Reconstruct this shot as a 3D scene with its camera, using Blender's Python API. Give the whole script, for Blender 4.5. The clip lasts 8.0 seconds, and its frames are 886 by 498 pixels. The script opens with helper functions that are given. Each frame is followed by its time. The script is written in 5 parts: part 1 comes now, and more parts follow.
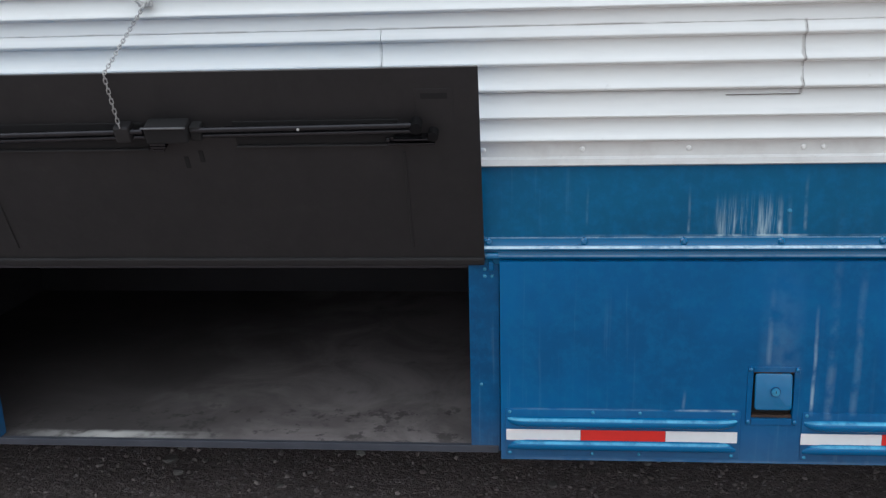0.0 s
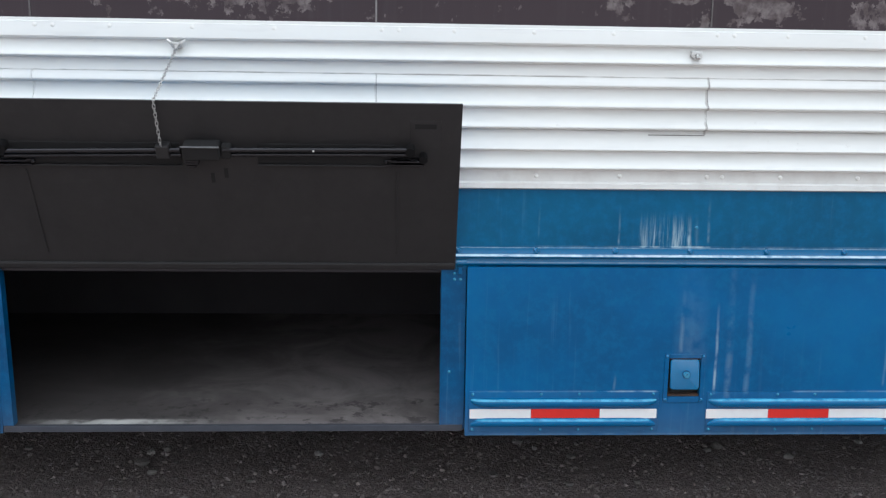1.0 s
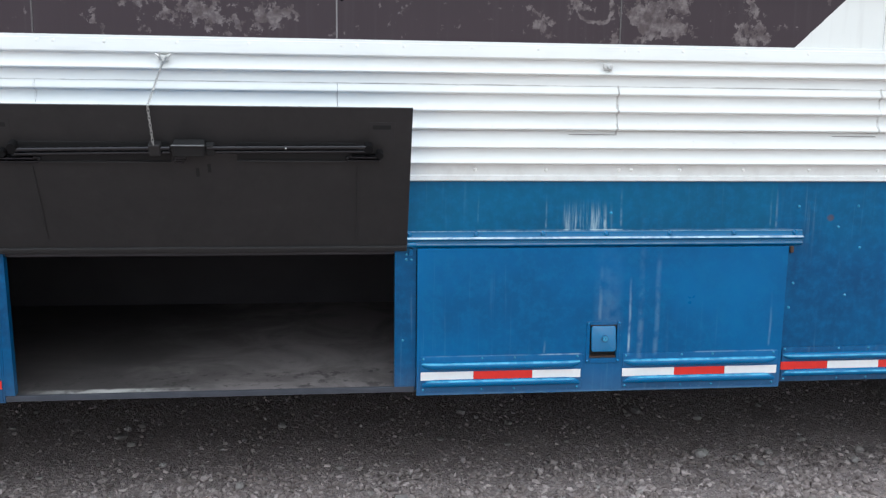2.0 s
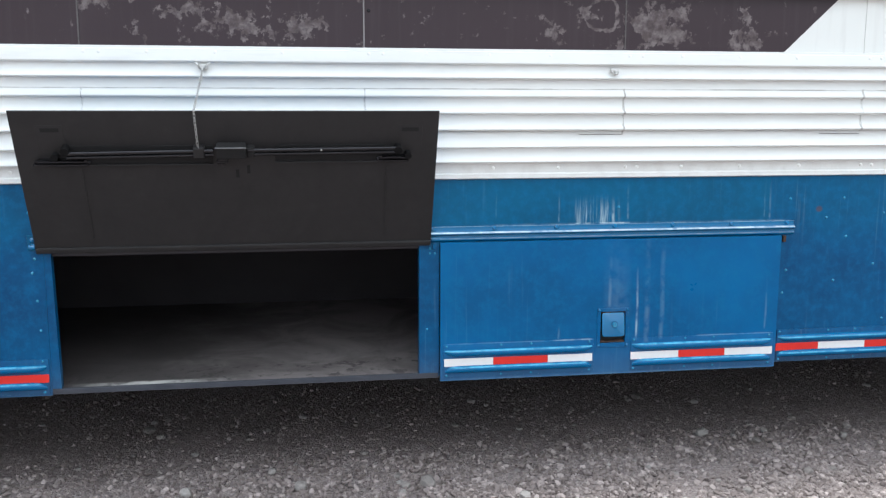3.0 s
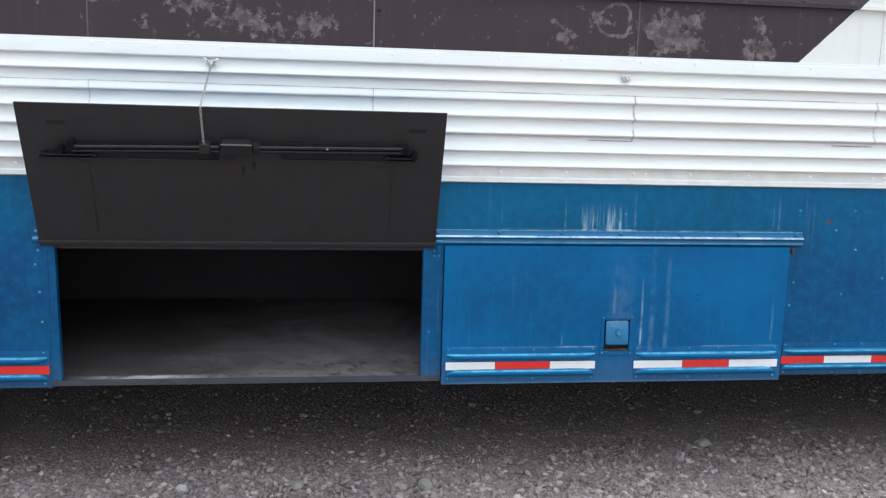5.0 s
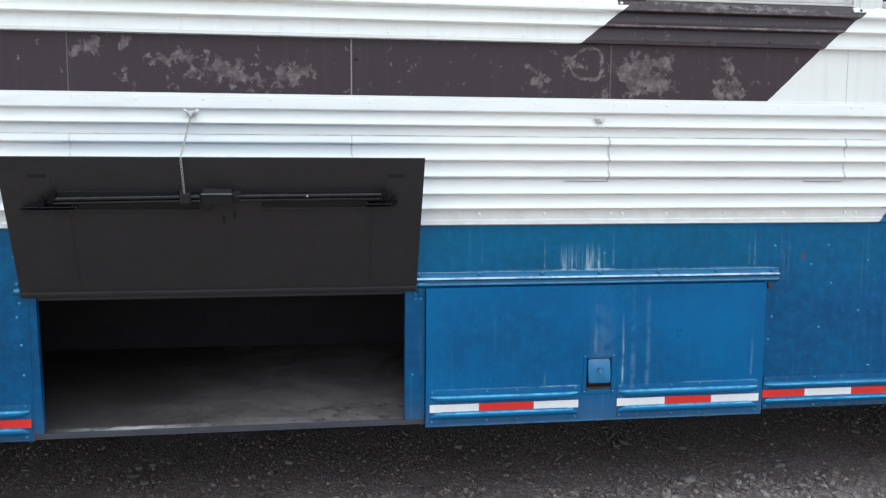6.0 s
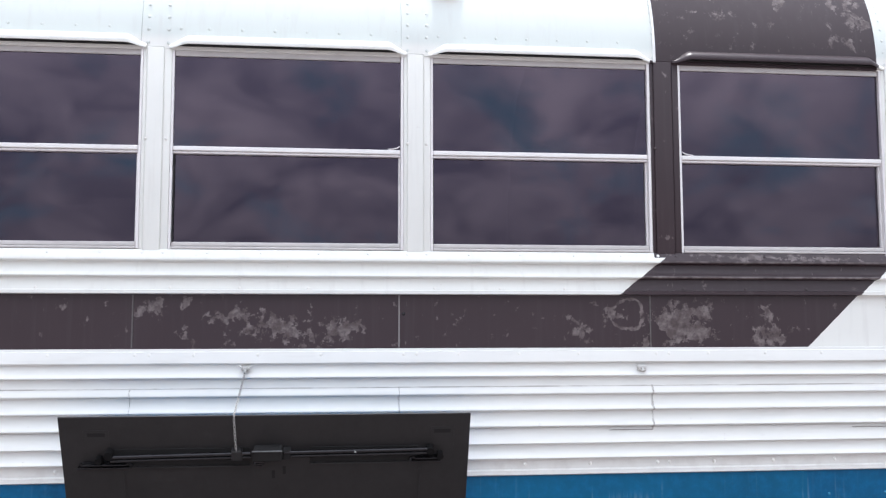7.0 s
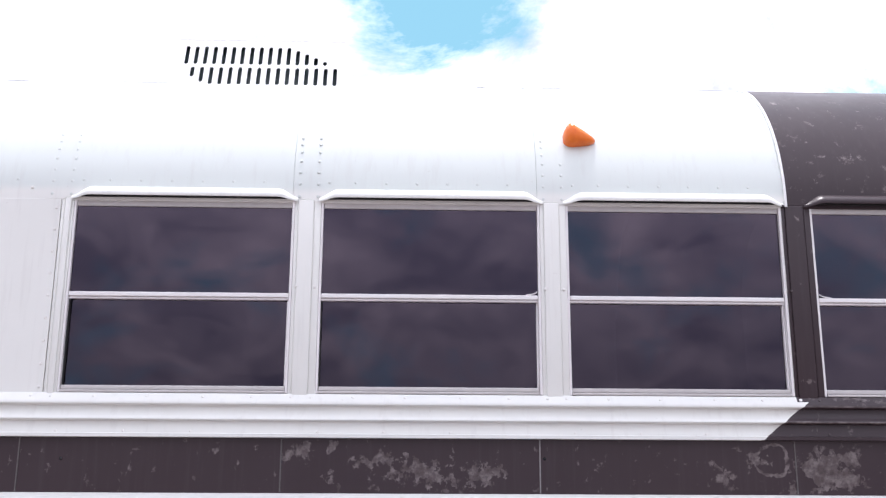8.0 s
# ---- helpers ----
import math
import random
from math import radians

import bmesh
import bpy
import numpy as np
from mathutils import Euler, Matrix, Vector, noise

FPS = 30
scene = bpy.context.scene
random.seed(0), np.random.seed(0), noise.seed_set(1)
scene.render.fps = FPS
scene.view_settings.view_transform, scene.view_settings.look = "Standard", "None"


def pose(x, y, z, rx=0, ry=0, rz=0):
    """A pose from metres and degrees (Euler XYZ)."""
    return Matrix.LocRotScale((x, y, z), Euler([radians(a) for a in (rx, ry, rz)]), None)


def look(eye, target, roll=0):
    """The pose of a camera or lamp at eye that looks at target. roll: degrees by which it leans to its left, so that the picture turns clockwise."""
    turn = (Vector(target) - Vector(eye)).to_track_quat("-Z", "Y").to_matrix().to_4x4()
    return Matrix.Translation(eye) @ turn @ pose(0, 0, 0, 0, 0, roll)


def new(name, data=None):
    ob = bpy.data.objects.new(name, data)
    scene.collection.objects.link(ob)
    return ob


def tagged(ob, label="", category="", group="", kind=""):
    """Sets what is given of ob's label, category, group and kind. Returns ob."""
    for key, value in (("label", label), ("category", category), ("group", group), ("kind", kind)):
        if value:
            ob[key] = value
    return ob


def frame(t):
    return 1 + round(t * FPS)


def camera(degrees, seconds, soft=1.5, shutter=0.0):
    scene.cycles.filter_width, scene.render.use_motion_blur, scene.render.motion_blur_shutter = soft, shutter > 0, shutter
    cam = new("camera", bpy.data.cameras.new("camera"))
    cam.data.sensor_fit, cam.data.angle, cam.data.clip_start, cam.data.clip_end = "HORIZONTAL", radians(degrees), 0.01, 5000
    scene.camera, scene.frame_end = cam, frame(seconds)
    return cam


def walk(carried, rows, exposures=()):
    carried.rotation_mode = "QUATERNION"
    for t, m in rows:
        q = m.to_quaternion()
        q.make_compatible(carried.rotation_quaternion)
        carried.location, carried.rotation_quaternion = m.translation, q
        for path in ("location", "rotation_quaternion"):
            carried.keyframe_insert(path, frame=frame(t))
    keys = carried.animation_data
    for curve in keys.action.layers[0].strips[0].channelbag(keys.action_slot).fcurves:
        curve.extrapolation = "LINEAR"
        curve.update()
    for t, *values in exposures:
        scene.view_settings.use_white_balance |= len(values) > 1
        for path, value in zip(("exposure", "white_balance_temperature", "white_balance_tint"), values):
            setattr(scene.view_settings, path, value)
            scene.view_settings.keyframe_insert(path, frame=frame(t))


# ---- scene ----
cam = camera(51.5, 8.0, soft=1.3)
PATH = [
    (0, (0.252, -1.678, 1.162), (0.079, 0.251, 0.665), -1.4),
    (0.2, (0.222, -1.734, 1.155), (0.016, 0.197, 0.679), -1.3),
    (0.3, (0.205, -1.765, 1.151), (0.024, 0.173, 0.690), -1.0),
    (0.5, (0.162, -1.835, 1.138), (0.067, 0.115, 0.706), -0.3),
    (0.8, (0.088, -1.971, 1.124), (0.119, -0.009, 0.735), 0.5),
    (1, (0.058, -2.058, 1.126), (0.148, -0.093, 0.764), 0.8),
    (1.5, (0.044, -2.227, 1.162), (0.206, -0.261, 0.831), 1.0),
    (1.7, (0.031, -2.297, 1.143), (0.22, -0.334, 0.805), 0.9),
    (2.8, (-0.142, -2.559, 1.09), (0.157, -0.607, 0.78), 0.2),
    (3, (-0.176, -2.552, 1.1), (0.125, -0.6, 0.785), 0.1),
    (3.5, (-0.243, -2.523, 1.104), (0.063, -0.567, 0.813), -0.0),
    (3.8, (-0.257, -2.502, 1.167), (0.046, -0.543, 0.901), 0.5),
    (4, (-0.259, -2.496, 1.199), (0.04, -0.532, 0.965), 1.1),
    (4.2, (-0.254, -2.496, 1.198), (0.048, -0.530, 0.986), 1.5),
    (4.4, (-0.236, -2.496, 1.192), (0.063, -0.533, 0.955), 1.7),
    (4.5, (-0.221, -2.496, 1.185), (0.07, -0.536, 0.913), 1.8),
    (4.7, (-0.187, -2.51, 1.124), (0.094, -0.556, 0.803), 1.8),
    (5.8, (-0.137, -2.568, 1.105), (0.162, -0.612, 0.815), 0.8),
    (6, (-0.15, -2.561, 1.119), (0.162, -0.599, 0.889), 0.4),
    (6.2, (-0.149, -2.567, 1.11), (0.162, -0.596, 0.977), -0.0),
    (6.3, (-0.153, -2.568, 1.126), (0.160, -0.595, 1.037), -0.1),
    (6.5, (-0.165, -2.573, 1.199), (0.153, -0.598, 1.183), -0.2),
    (6.8, (-0.159, -2.609, 1.254), (0.113, -0.632, 1.386), -0.2),
    (7, (-0.155, -2.627, 1.289), (0.057, -0.647, 1.472), -0.1),
    (7.2, (-0.198, -2.635, 1.266), (-0.035, -0.66, 1.54), 0.0),
    (7.5, (-0.271, -2.645, 1.33), (-0.192, -0.675, 1.671), 0.3),
    (7.6, (-0.304, -2.659, 1.345), (-0.247, -0.694, 1.713), 0.5),
    (7.7, (-0.328, -2.671, 1.350), (-0.301, -0.712, 1.753), 0.5),
    (7.8, (-0.341, -2.679, 1.352), (-0.343, -0.726, 1.782), 0.6),
    (8, (-0.349, -2.689, 1.353), (-0.3, -0.738, 1.792), 0.3),
]
EXPOSURES = [(0.0, 0.22, 6060, 6), (0.5, 0.36, 6060, 6), (1.0, 0.49, 6060, 5), (1.5, 0.61, 6040, 4), (3.0, 0.71, 6020, 4), (4.5, 0.62, 6020, 4), (6.0, 0.60, 6000, 3), (6.5, 0.57, 6050, 6), (7.0, 0.55, 6080, 10), (7.5, 0.52, 6110, 14), (8.0, 0.34, 6140, 17)]
walk(cam, [(t, look(eye, target, roll)) for t, eye, target, roll in PATH], EXPOSURES)

# ---- sky and sun: bright broken cloud, the sun high behind the bus ----
SUN_EL = 85.5
world = bpy.data.worlds.new("cloudy_sky")
scene.world = world
world.use_nodes = True
wn, wl = world.node_tree.nodes, world.node_tree.links
wn.clear()
w_out, w_bg = wn.new("ShaderNodeOutputWorld"), wn.new("ShaderNodeBackground")
w_sky = wn.new("ShaderNodeTexSky")
w_sky.sky_type = "NISHITA"
w_sky.sun_disc = False
w_sky.sun_elevation, w_sky.sun_rotation = radians(SUN_EL), 0.0
w_sky.air_density, w_sky.dust_density = 1.0, 1.0
w_co, w_sep, w_add = wn.new("ShaderNodeTexCoord"), wn.new("ShaderNodeSeparateXYZ"), wn.new("ShaderNodeMath")
w_add.operation, w_add.inputs[1].default_value = "ADD", 0.7
w_div = wn.new("ShaderNodeVectorMath")
w_div.operation = "DIVIDE"
w_com = wn.new("ShaderNodeCombineXYZ")
w_noise = wn.new("ShaderNodeTexNoise")
w_noise.inputs["Scale"].default_value = 4.4
w_noise.inputs["Detail"].default_value = 7.0
w_noise.inputs["Roughness"].default_value = 0.66
w_noise.inputs["Distortion"].default_value = 0.4
w_ramp = wn.new("ShaderNodeValToRGB")
w_ramp.color_ramp.elements[0].position, w_ramp.color_ramp.elements[1].position = 0.29, 0.47
w_ramp.color_ramp.elements[0].color, w_ramp.color_ramp.elements[1].color = (0, 0, 0, 1), (1, 1, 1, 1)
w_shade = wn.new("ShaderNodeTexNoise")
w_shade.inputs["Scale"].default_value = 8.0
w_shade.inputs["Detail"].default_value = 10.0
w_shade.inputs["Roughness"].default_value = 0.6
w_shade.inputs["Distortion"].default_value = 0.5
w_grey = wn.new("ShaderNodeValToRGB")
w_grey.color_ramp.elements[0].position, w_grey.color_ramp.elements[1].position = 0.36, 0.64
w_grey.color_ramp.elements[0].color, w_grey.color_ramp.elements[1].color = (5.4, 5.6, 6.6, 1), (12.0, 11.9, 11.8, 1)
w_mix = wn.new("ShaderNodeMix")
w_mix.data_type = "RGBA"
wl.new(w_co.outputs["Generated"], w_sep.inputs[0])
wl.new(w_sep.outputs["Z"], w_add.inputs[0])
for axis in ("X", "Y", "Z"):
    wl.new(w_add.outputs[0], w_com.inputs[axis])
wl.new(w_co.outputs["Generated"], w_div.inputs[0])
wl.new(w_com.outputs[0], w_div.inputs[1])
wl.new(w_div.outputs[0], w_noise.inputs["Vector"])
wl.new(w_div.outputs[0], w_shade.inputs["Vector"])
# one break in the clouds low over the roof, ragged at its edge
w_dot = wn.new("ShaderNodeVectorMath")
w_dot.operation = "DOT_PRODUCT"
w_dot.inputs[1].default_value = Vector((0.018, 0.868, 0.495))
wl.new(w_co.outputs["Generated"], w_dot.inputs[0])
w_bank, w_gap, w_sum = wn.new("ShaderNodeMapRange"), wn.new("ShaderNodeMapRange"), wn.new("ShaderNodeMath")
for node, span in ((w_bank, (0.86, 0.95, 0.0, 0.24)), (w_gap, (0.9825, 0.9998, 0.0, 0.60))):
    node.interpolation_type = "SMOOTHSTEP"
    for i, v in enumerate(span):
        node.inputs[i + 1].default_value = v
    wl.new(w_dot.outputs["Value"], node.inputs[0])
w_sum.operation = "ADD"
wl.new(w_noise.outputs["Fac"], w_sum.inputs[0])
wl.new(w_bank.outputs[0], w_sum.inputs[1])
w_less = wn.new("ShaderNodeMath")
w_less.operation = "SUBTRACT"
wl.new(w_sum.outputs[0], w_less.inputs[0])
wl.new(w_gap.outputs[0], w_less.inputs[1])
# a thinner place in the cloud further forward
w_dot_b, w_thin, w_less_b = wn.new("ShaderNodeVectorMath"), wn.new("ShaderNodeMapRange"), wn.new("ShaderNodeMath")
w_dot_b.operation, w_less_b.operation = "DOT_PRODUCT", "SUBTRACT"
w_dot_b.inputs[1].default_value = Vector((0.448, 0.80, 0.40))
w_thin.interpolation_type = "SMOOTHSTEP"
for i, v in enumerate((0.986, 0.9998, 0.0, 0.25)):
    w_thin.inputs[i + 1].default_value = v
wl.new(w_co.outputs["Generated"], w_dot_b.inputs[0])
wl.new(w_dot_b.outputs["Value"], w_thin.inputs[0])
wl.new(w_less.outputs[0], w_less_b.inputs[0])
wl.new(w_thin.outputs[0], w_less_b.inputs[1])
wl.new(w_less_b.outputs[0], w_ramp.inputs[0])
wl.new(w_shade.outputs["Fac"], w_grey.inputs[0])
wl.new(w_ramp.outputs[0], w_mix.inputs["Factor"])
w_haze = wn.new("ShaderNodeMix")
w_haze.data_type = "RGBA"
w_haze.inputs["Factor"].default_value = 0.8
w_haze.inputs["B"].default_value = (3.5, 7.5, 8.9, 1)
wl.new(w_sky.outputs[0], w_haze.inputs["A"])
wl.new(w_haze.outputs["Result"], w_mix.inputs["A"])
w_lum = wn.new("ShaderNodeMapRange")
for i, v in enumerate((0.0, 0.7, 0.50, 2.2)):
    w_lum.inputs[i + 1].default_value = v
wl.new(w_sep.outputs["Z"], w_lum.inputs[0])
w_scale = wn.new("ShaderNodeVectorMath")
w_scale.operation = "SCALE"
wl.new(w_grey.outputs[0], w_scale.inputs[0])
wl.new(w_lum.outputs[0], w_scale.inputs["Scale"])
wl.new(w_scale.outputs[0], w_mix.inputs["B"])
wl.new(w_mix.outputs["Result"], w_bg.inputs[0])
w_bg.inputs[1].default_value = 0.086
wl.new(w_bg.outputs[0], w_out.inputs[0])

sun = new("sun", bpy.data.lights.new("sun", "SUN"))
sun.data.energy, sun.data.angle, sun.data.color = 3.0, radians(9.0), (1.0, 0.96, 0.9)
sun.matrix_world = look((0, 30 * math.cos(radians(SUN_EL)), 30 * math.sin(radians(SUN_EL))), (0, 0, 0))


# ---- materials ----
class Shade:
    """A small wrapper for building one node material."""

    def __init__(self, name, rough=0.5, metal=0.0, spec=0.5):
        self.mat = bpy.data.materials.new(name)
        self.mat.use_nodes = True
        self.n, self.l = self.mat.node_tree.nodes, self.mat.node_tree.links
        self.bsdf = self.n["Principled BSDF"]
        self.bsdf.inputs["Roughness"].default_value = rough
        self.bsdf.inputs["Metallic"].default_value = metal
        self.bsdf.inputs["Specular IOR Level"].default_value = spec
        self.co = self.n.new("ShaderNodeTexCoord").outputs["Object"]
        sep = self.n.new("ShaderNodeSeparateXYZ")
        self.l.new(self.co, sep.inputs[0])
        self.x, self.y, self.z = sep.outputs

    def put(self, value, socket):
        if isinstance(value, bpy.types.NodeSocket):
            self.l.new(value, socket)
        else:
            socket.default_value = value

    def m(self, op, a, b=0.0, c=0.0, clamp=False):
        node = self.n.new("ShaderNodeMath")
        node.operation, node.use_clamp = op, clamp
        for value, socket in zip((a, b, c), node.inputs):
            self.put(value, socket)
        return node.outputs[0]

    def noise(self, scale, detail=4.0, rough=0.55, stretch=(1, 1, 1), warp=0.0):
        mapping, tex = self.n.new("ShaderNodeMapping"), self.n.new("ShaderNodeTexNoise")
        mapping.inputs["Scale"].default_value = stretch
        self.l.new(self.co, mapping.inputs[0])
        self.l.new(mapping.outputs[0], tex.inputs["Vector"])
        for key, value in (("Scale", scale), ("Detail", detail), ("Roughness", rough), ("Distortion", warp)):
            tex.inputs[key].default_value = value
        return tex.outputs["Fac"]

    def step(self, value, low, high):
        node = self.n.new("ShaderNodeMapRange")
        node.interpolation_type = "SMOOTHSTEP"
        self.put(value, node.inputs[0])
        for i, v in enumerate((low, high, 0.0, 1.0)):
            self.put(v, node.inputs[i + 1])
        return node.outputs[0]

    def bump_at(self, value, centre, half):
        """1 at the centre, falling to 0 at half a width off."""
        return self.m("SUBTRACT", 1.0, self.m("DIVIDE", self.m("ABSOLUTE", self.m("SUBTRACT", value, centre)), half), clamp=True)

    def mix(self, fac, a, b):
        node = self.n.new("ShaderNodeMix")
        node.data_type = "RGBA"
        self.put(fac, node.inputs["Factor"])
        for value, key in ((a, "A"), (b, "B")):
            self.put(value if isinstance(value, bpy.types.NodeSocket) else (*value, 1.0), node.inputs[key])
        return node.outputs["Result"]

    def colour(self, value):
        self.put(value if isinstance(value, bpy.types.NodeSocket) else (*value, 1.0), self.bsdf.inputs["Base Color"])
        return self

    def relief(self, height, strength=0.2, distance=0.002):
        node = self.n.new("ShaderNodeBump")
        node.inputs["Strength"].default_value, node.inputs["Distance"].default_value = strength, distance
        self.l.new(height, node.inputs["Height"])
        self.l.new(node.outputs[0], self.bsdf.inputs["Normal"])
        return self

    def rough(self, value):
        self.put(value, self.bsdf.inputs["Roughness"])
        return self


def total(s, values):
    out = values[0]
    for value in values[1:]:
        out = s.m("ADD", out, value)
    return out


def blue_paint(name, deep, pale, low=None):
    """Weathered blue; low: the two tones of the paint further down the skirt."""
    s = Shade(name, 0.3, 0.0, 0.25)
    base = s.mix(s.step(s.noise(3.0, 5), 0.35, 0.65), deep, pale)
    if low:
        low_tone = s.mix(s.step(s.noise(3.0, 5), 0.35, 0.65), *low)
        edge = s.m("ADD", s.z, s.m("MULTIPLY", s.m("SUBTRACT", s.noise(6, 4), 0.5), 0.12))
        base = s.mix(s.step(edge, 0.80, 0.64), base, low_tone)
    base = s.mix(s.m("MULTIPLY", s.step(s.noise(34, 6, 0.7), 0.40, 0.7), 0.45), base, (0.004, 0.13, 0.30))
    # faint chalky runs down the sheet, and a few strong mineral runs
    runs = s.step(s.noise(1.0, 4, 0.6, (70, 70, 2.2)), 0.55, 0.75)
    faint = s.m("MULTIPLY", runs, s.m("MULTIPLY", s.step(s.noise(2.2, 2), 0.42, 0.62), 0.13))
    fine = s.step(s.noise(1.0, 5, 0.65, (115, 115, 6.0)), 0.44, 0.70)
    patch = s.m("MULTIPLY", s.step(s.bump_at(s.x, 0.665, 0.085), 0.0, 0.6), s.m("MULTIPLY", s.step(s.m("SUBTRACT", 0.845, s.z), 0.0, 0.08), s.m("GREATER_THAN", s.z, 0.7535)))
    strong = s.m("MULTIPLY", s.m("MULTIPLY", patch, fine), 0.95)
    lines = []
    for cx, w, z0, z1, k in ((0.556, 0.003, 0.755, 0.86, 0.5), (0.718, 0.005, 0.752, 0.84, 0.8), (0.764, 0.004, 0.76, 0.88, 0.5),
                             (0.371, 0.003, 0.77, 0.87, 0.28), (0.797, 0.0042, 0.40, 0.66, 1.0), (0.828, 0.010, 0.39, 0.86, 0.24),
                             (0.874, 0.009, 0.40, 0.86, 0.22), (1.207, 0.004, 0.755, 0.885, 0.35), (1.19, 0.003, 0.76, 0.885, 0.25),
                             (1.205, 0.004, 0.42, 0.60, 0.3), (0.56, 0.004, 0.41, 0.46, 0.4), (0.735, 0.045, 0.47, 0.76, 0.13), (0.712, 0.006, 0.50, 0.70, 0.25),
                             (-1.0, 0.004, 0.42, 0.60, 0.2)):
        wob = s.m("ADD", s.x, s.m("MULTIPLY", s.m("SUBTRACT", s.noise(9, 2), 0.5), 0.010))
        fade = s.m("MULTIPLY", s.step(s.m("SUBTRACT", z1, s.z), 0.0, (z1 - z0) * 0.9), s.step(s.m("SUBTRACT", s.z, z0), 0.0, 0.012))
        band = s.m("MULTIPLY", s.m("POWER", s.bump_at(wob, cx, w), 0.8), fade)
        lines.append(s.m("MULTIPLY", s.m("MULTIPLY", band, s.step(s.noise(25, 4), 0.3, 0.6)), k * 0.8))
    for cz, x0, x1, k in ((0.7545, 0.60, 0.775, 0.8), (0.7545, 0.30, 1.28, 0.16), (0.4112, 0.53, 0.667, 0.45), (0.4105, 0.98, 1.234, 0.22), (0.4112, 0.22, 0.53, 0.12), (0.305, 0.22, 1.24, 0.15)):
        band = s.m("MULTIPLY", s.bump_at(s.z, cz, 0.0028), s.step(s.bump_at(s.x, (x0 + x1) / 2, (x1 - x0) / 2), 0.0, 0.15))
        lines.append(s.m("MULTIPLY", s.m("MULTIPLY", band, s.step(s.noise(30, 4), 0.3, 0.6)), k * 1.3))
    chalk = s.m("ADD", total(s, lines), s.m("ADD", strong, faint), clamp=True)
    base = s.mix(chalk, base, (0.36, 0.48, 0.54))
    rust = s.m("MULTIPLY", s.step(s.noise(9, 6, 0.7), 0.70, 0.75), 0.6)
    rust = s.m("MAXIMUM", rust, s.m("MULTIPLY", s.step(s.m("MULTIPLY", s.bump_at(s.x, 1.366, 0.016), s.bump_at(s.z, 0.785, 0.014)), 0.1, 0.6), 0.8))
    base = s.mix(s.m("MULTIPLY", rust, 0.75), base, (0.10, 0.045, 0.028))
    dust = s.m("MULTIPLY", s.step(s.m("SUBTRACT", s.m("ADD", 0.40, s.m("MULTIPLY", s.noise(12, 4), 0.06)), s.z), 0.0, 0.14), 0.25)
    base = s.mix(dust, base, (0.12, 0.12, 0.12))
    s.colour(base)
    s.rough(s.m("ADD", 0.20, s.m("MULTIPLY", s.noise(8, 4), 0.25)))
    return s.relief(s.noise(7, 3), 0.12, 0.006).mat


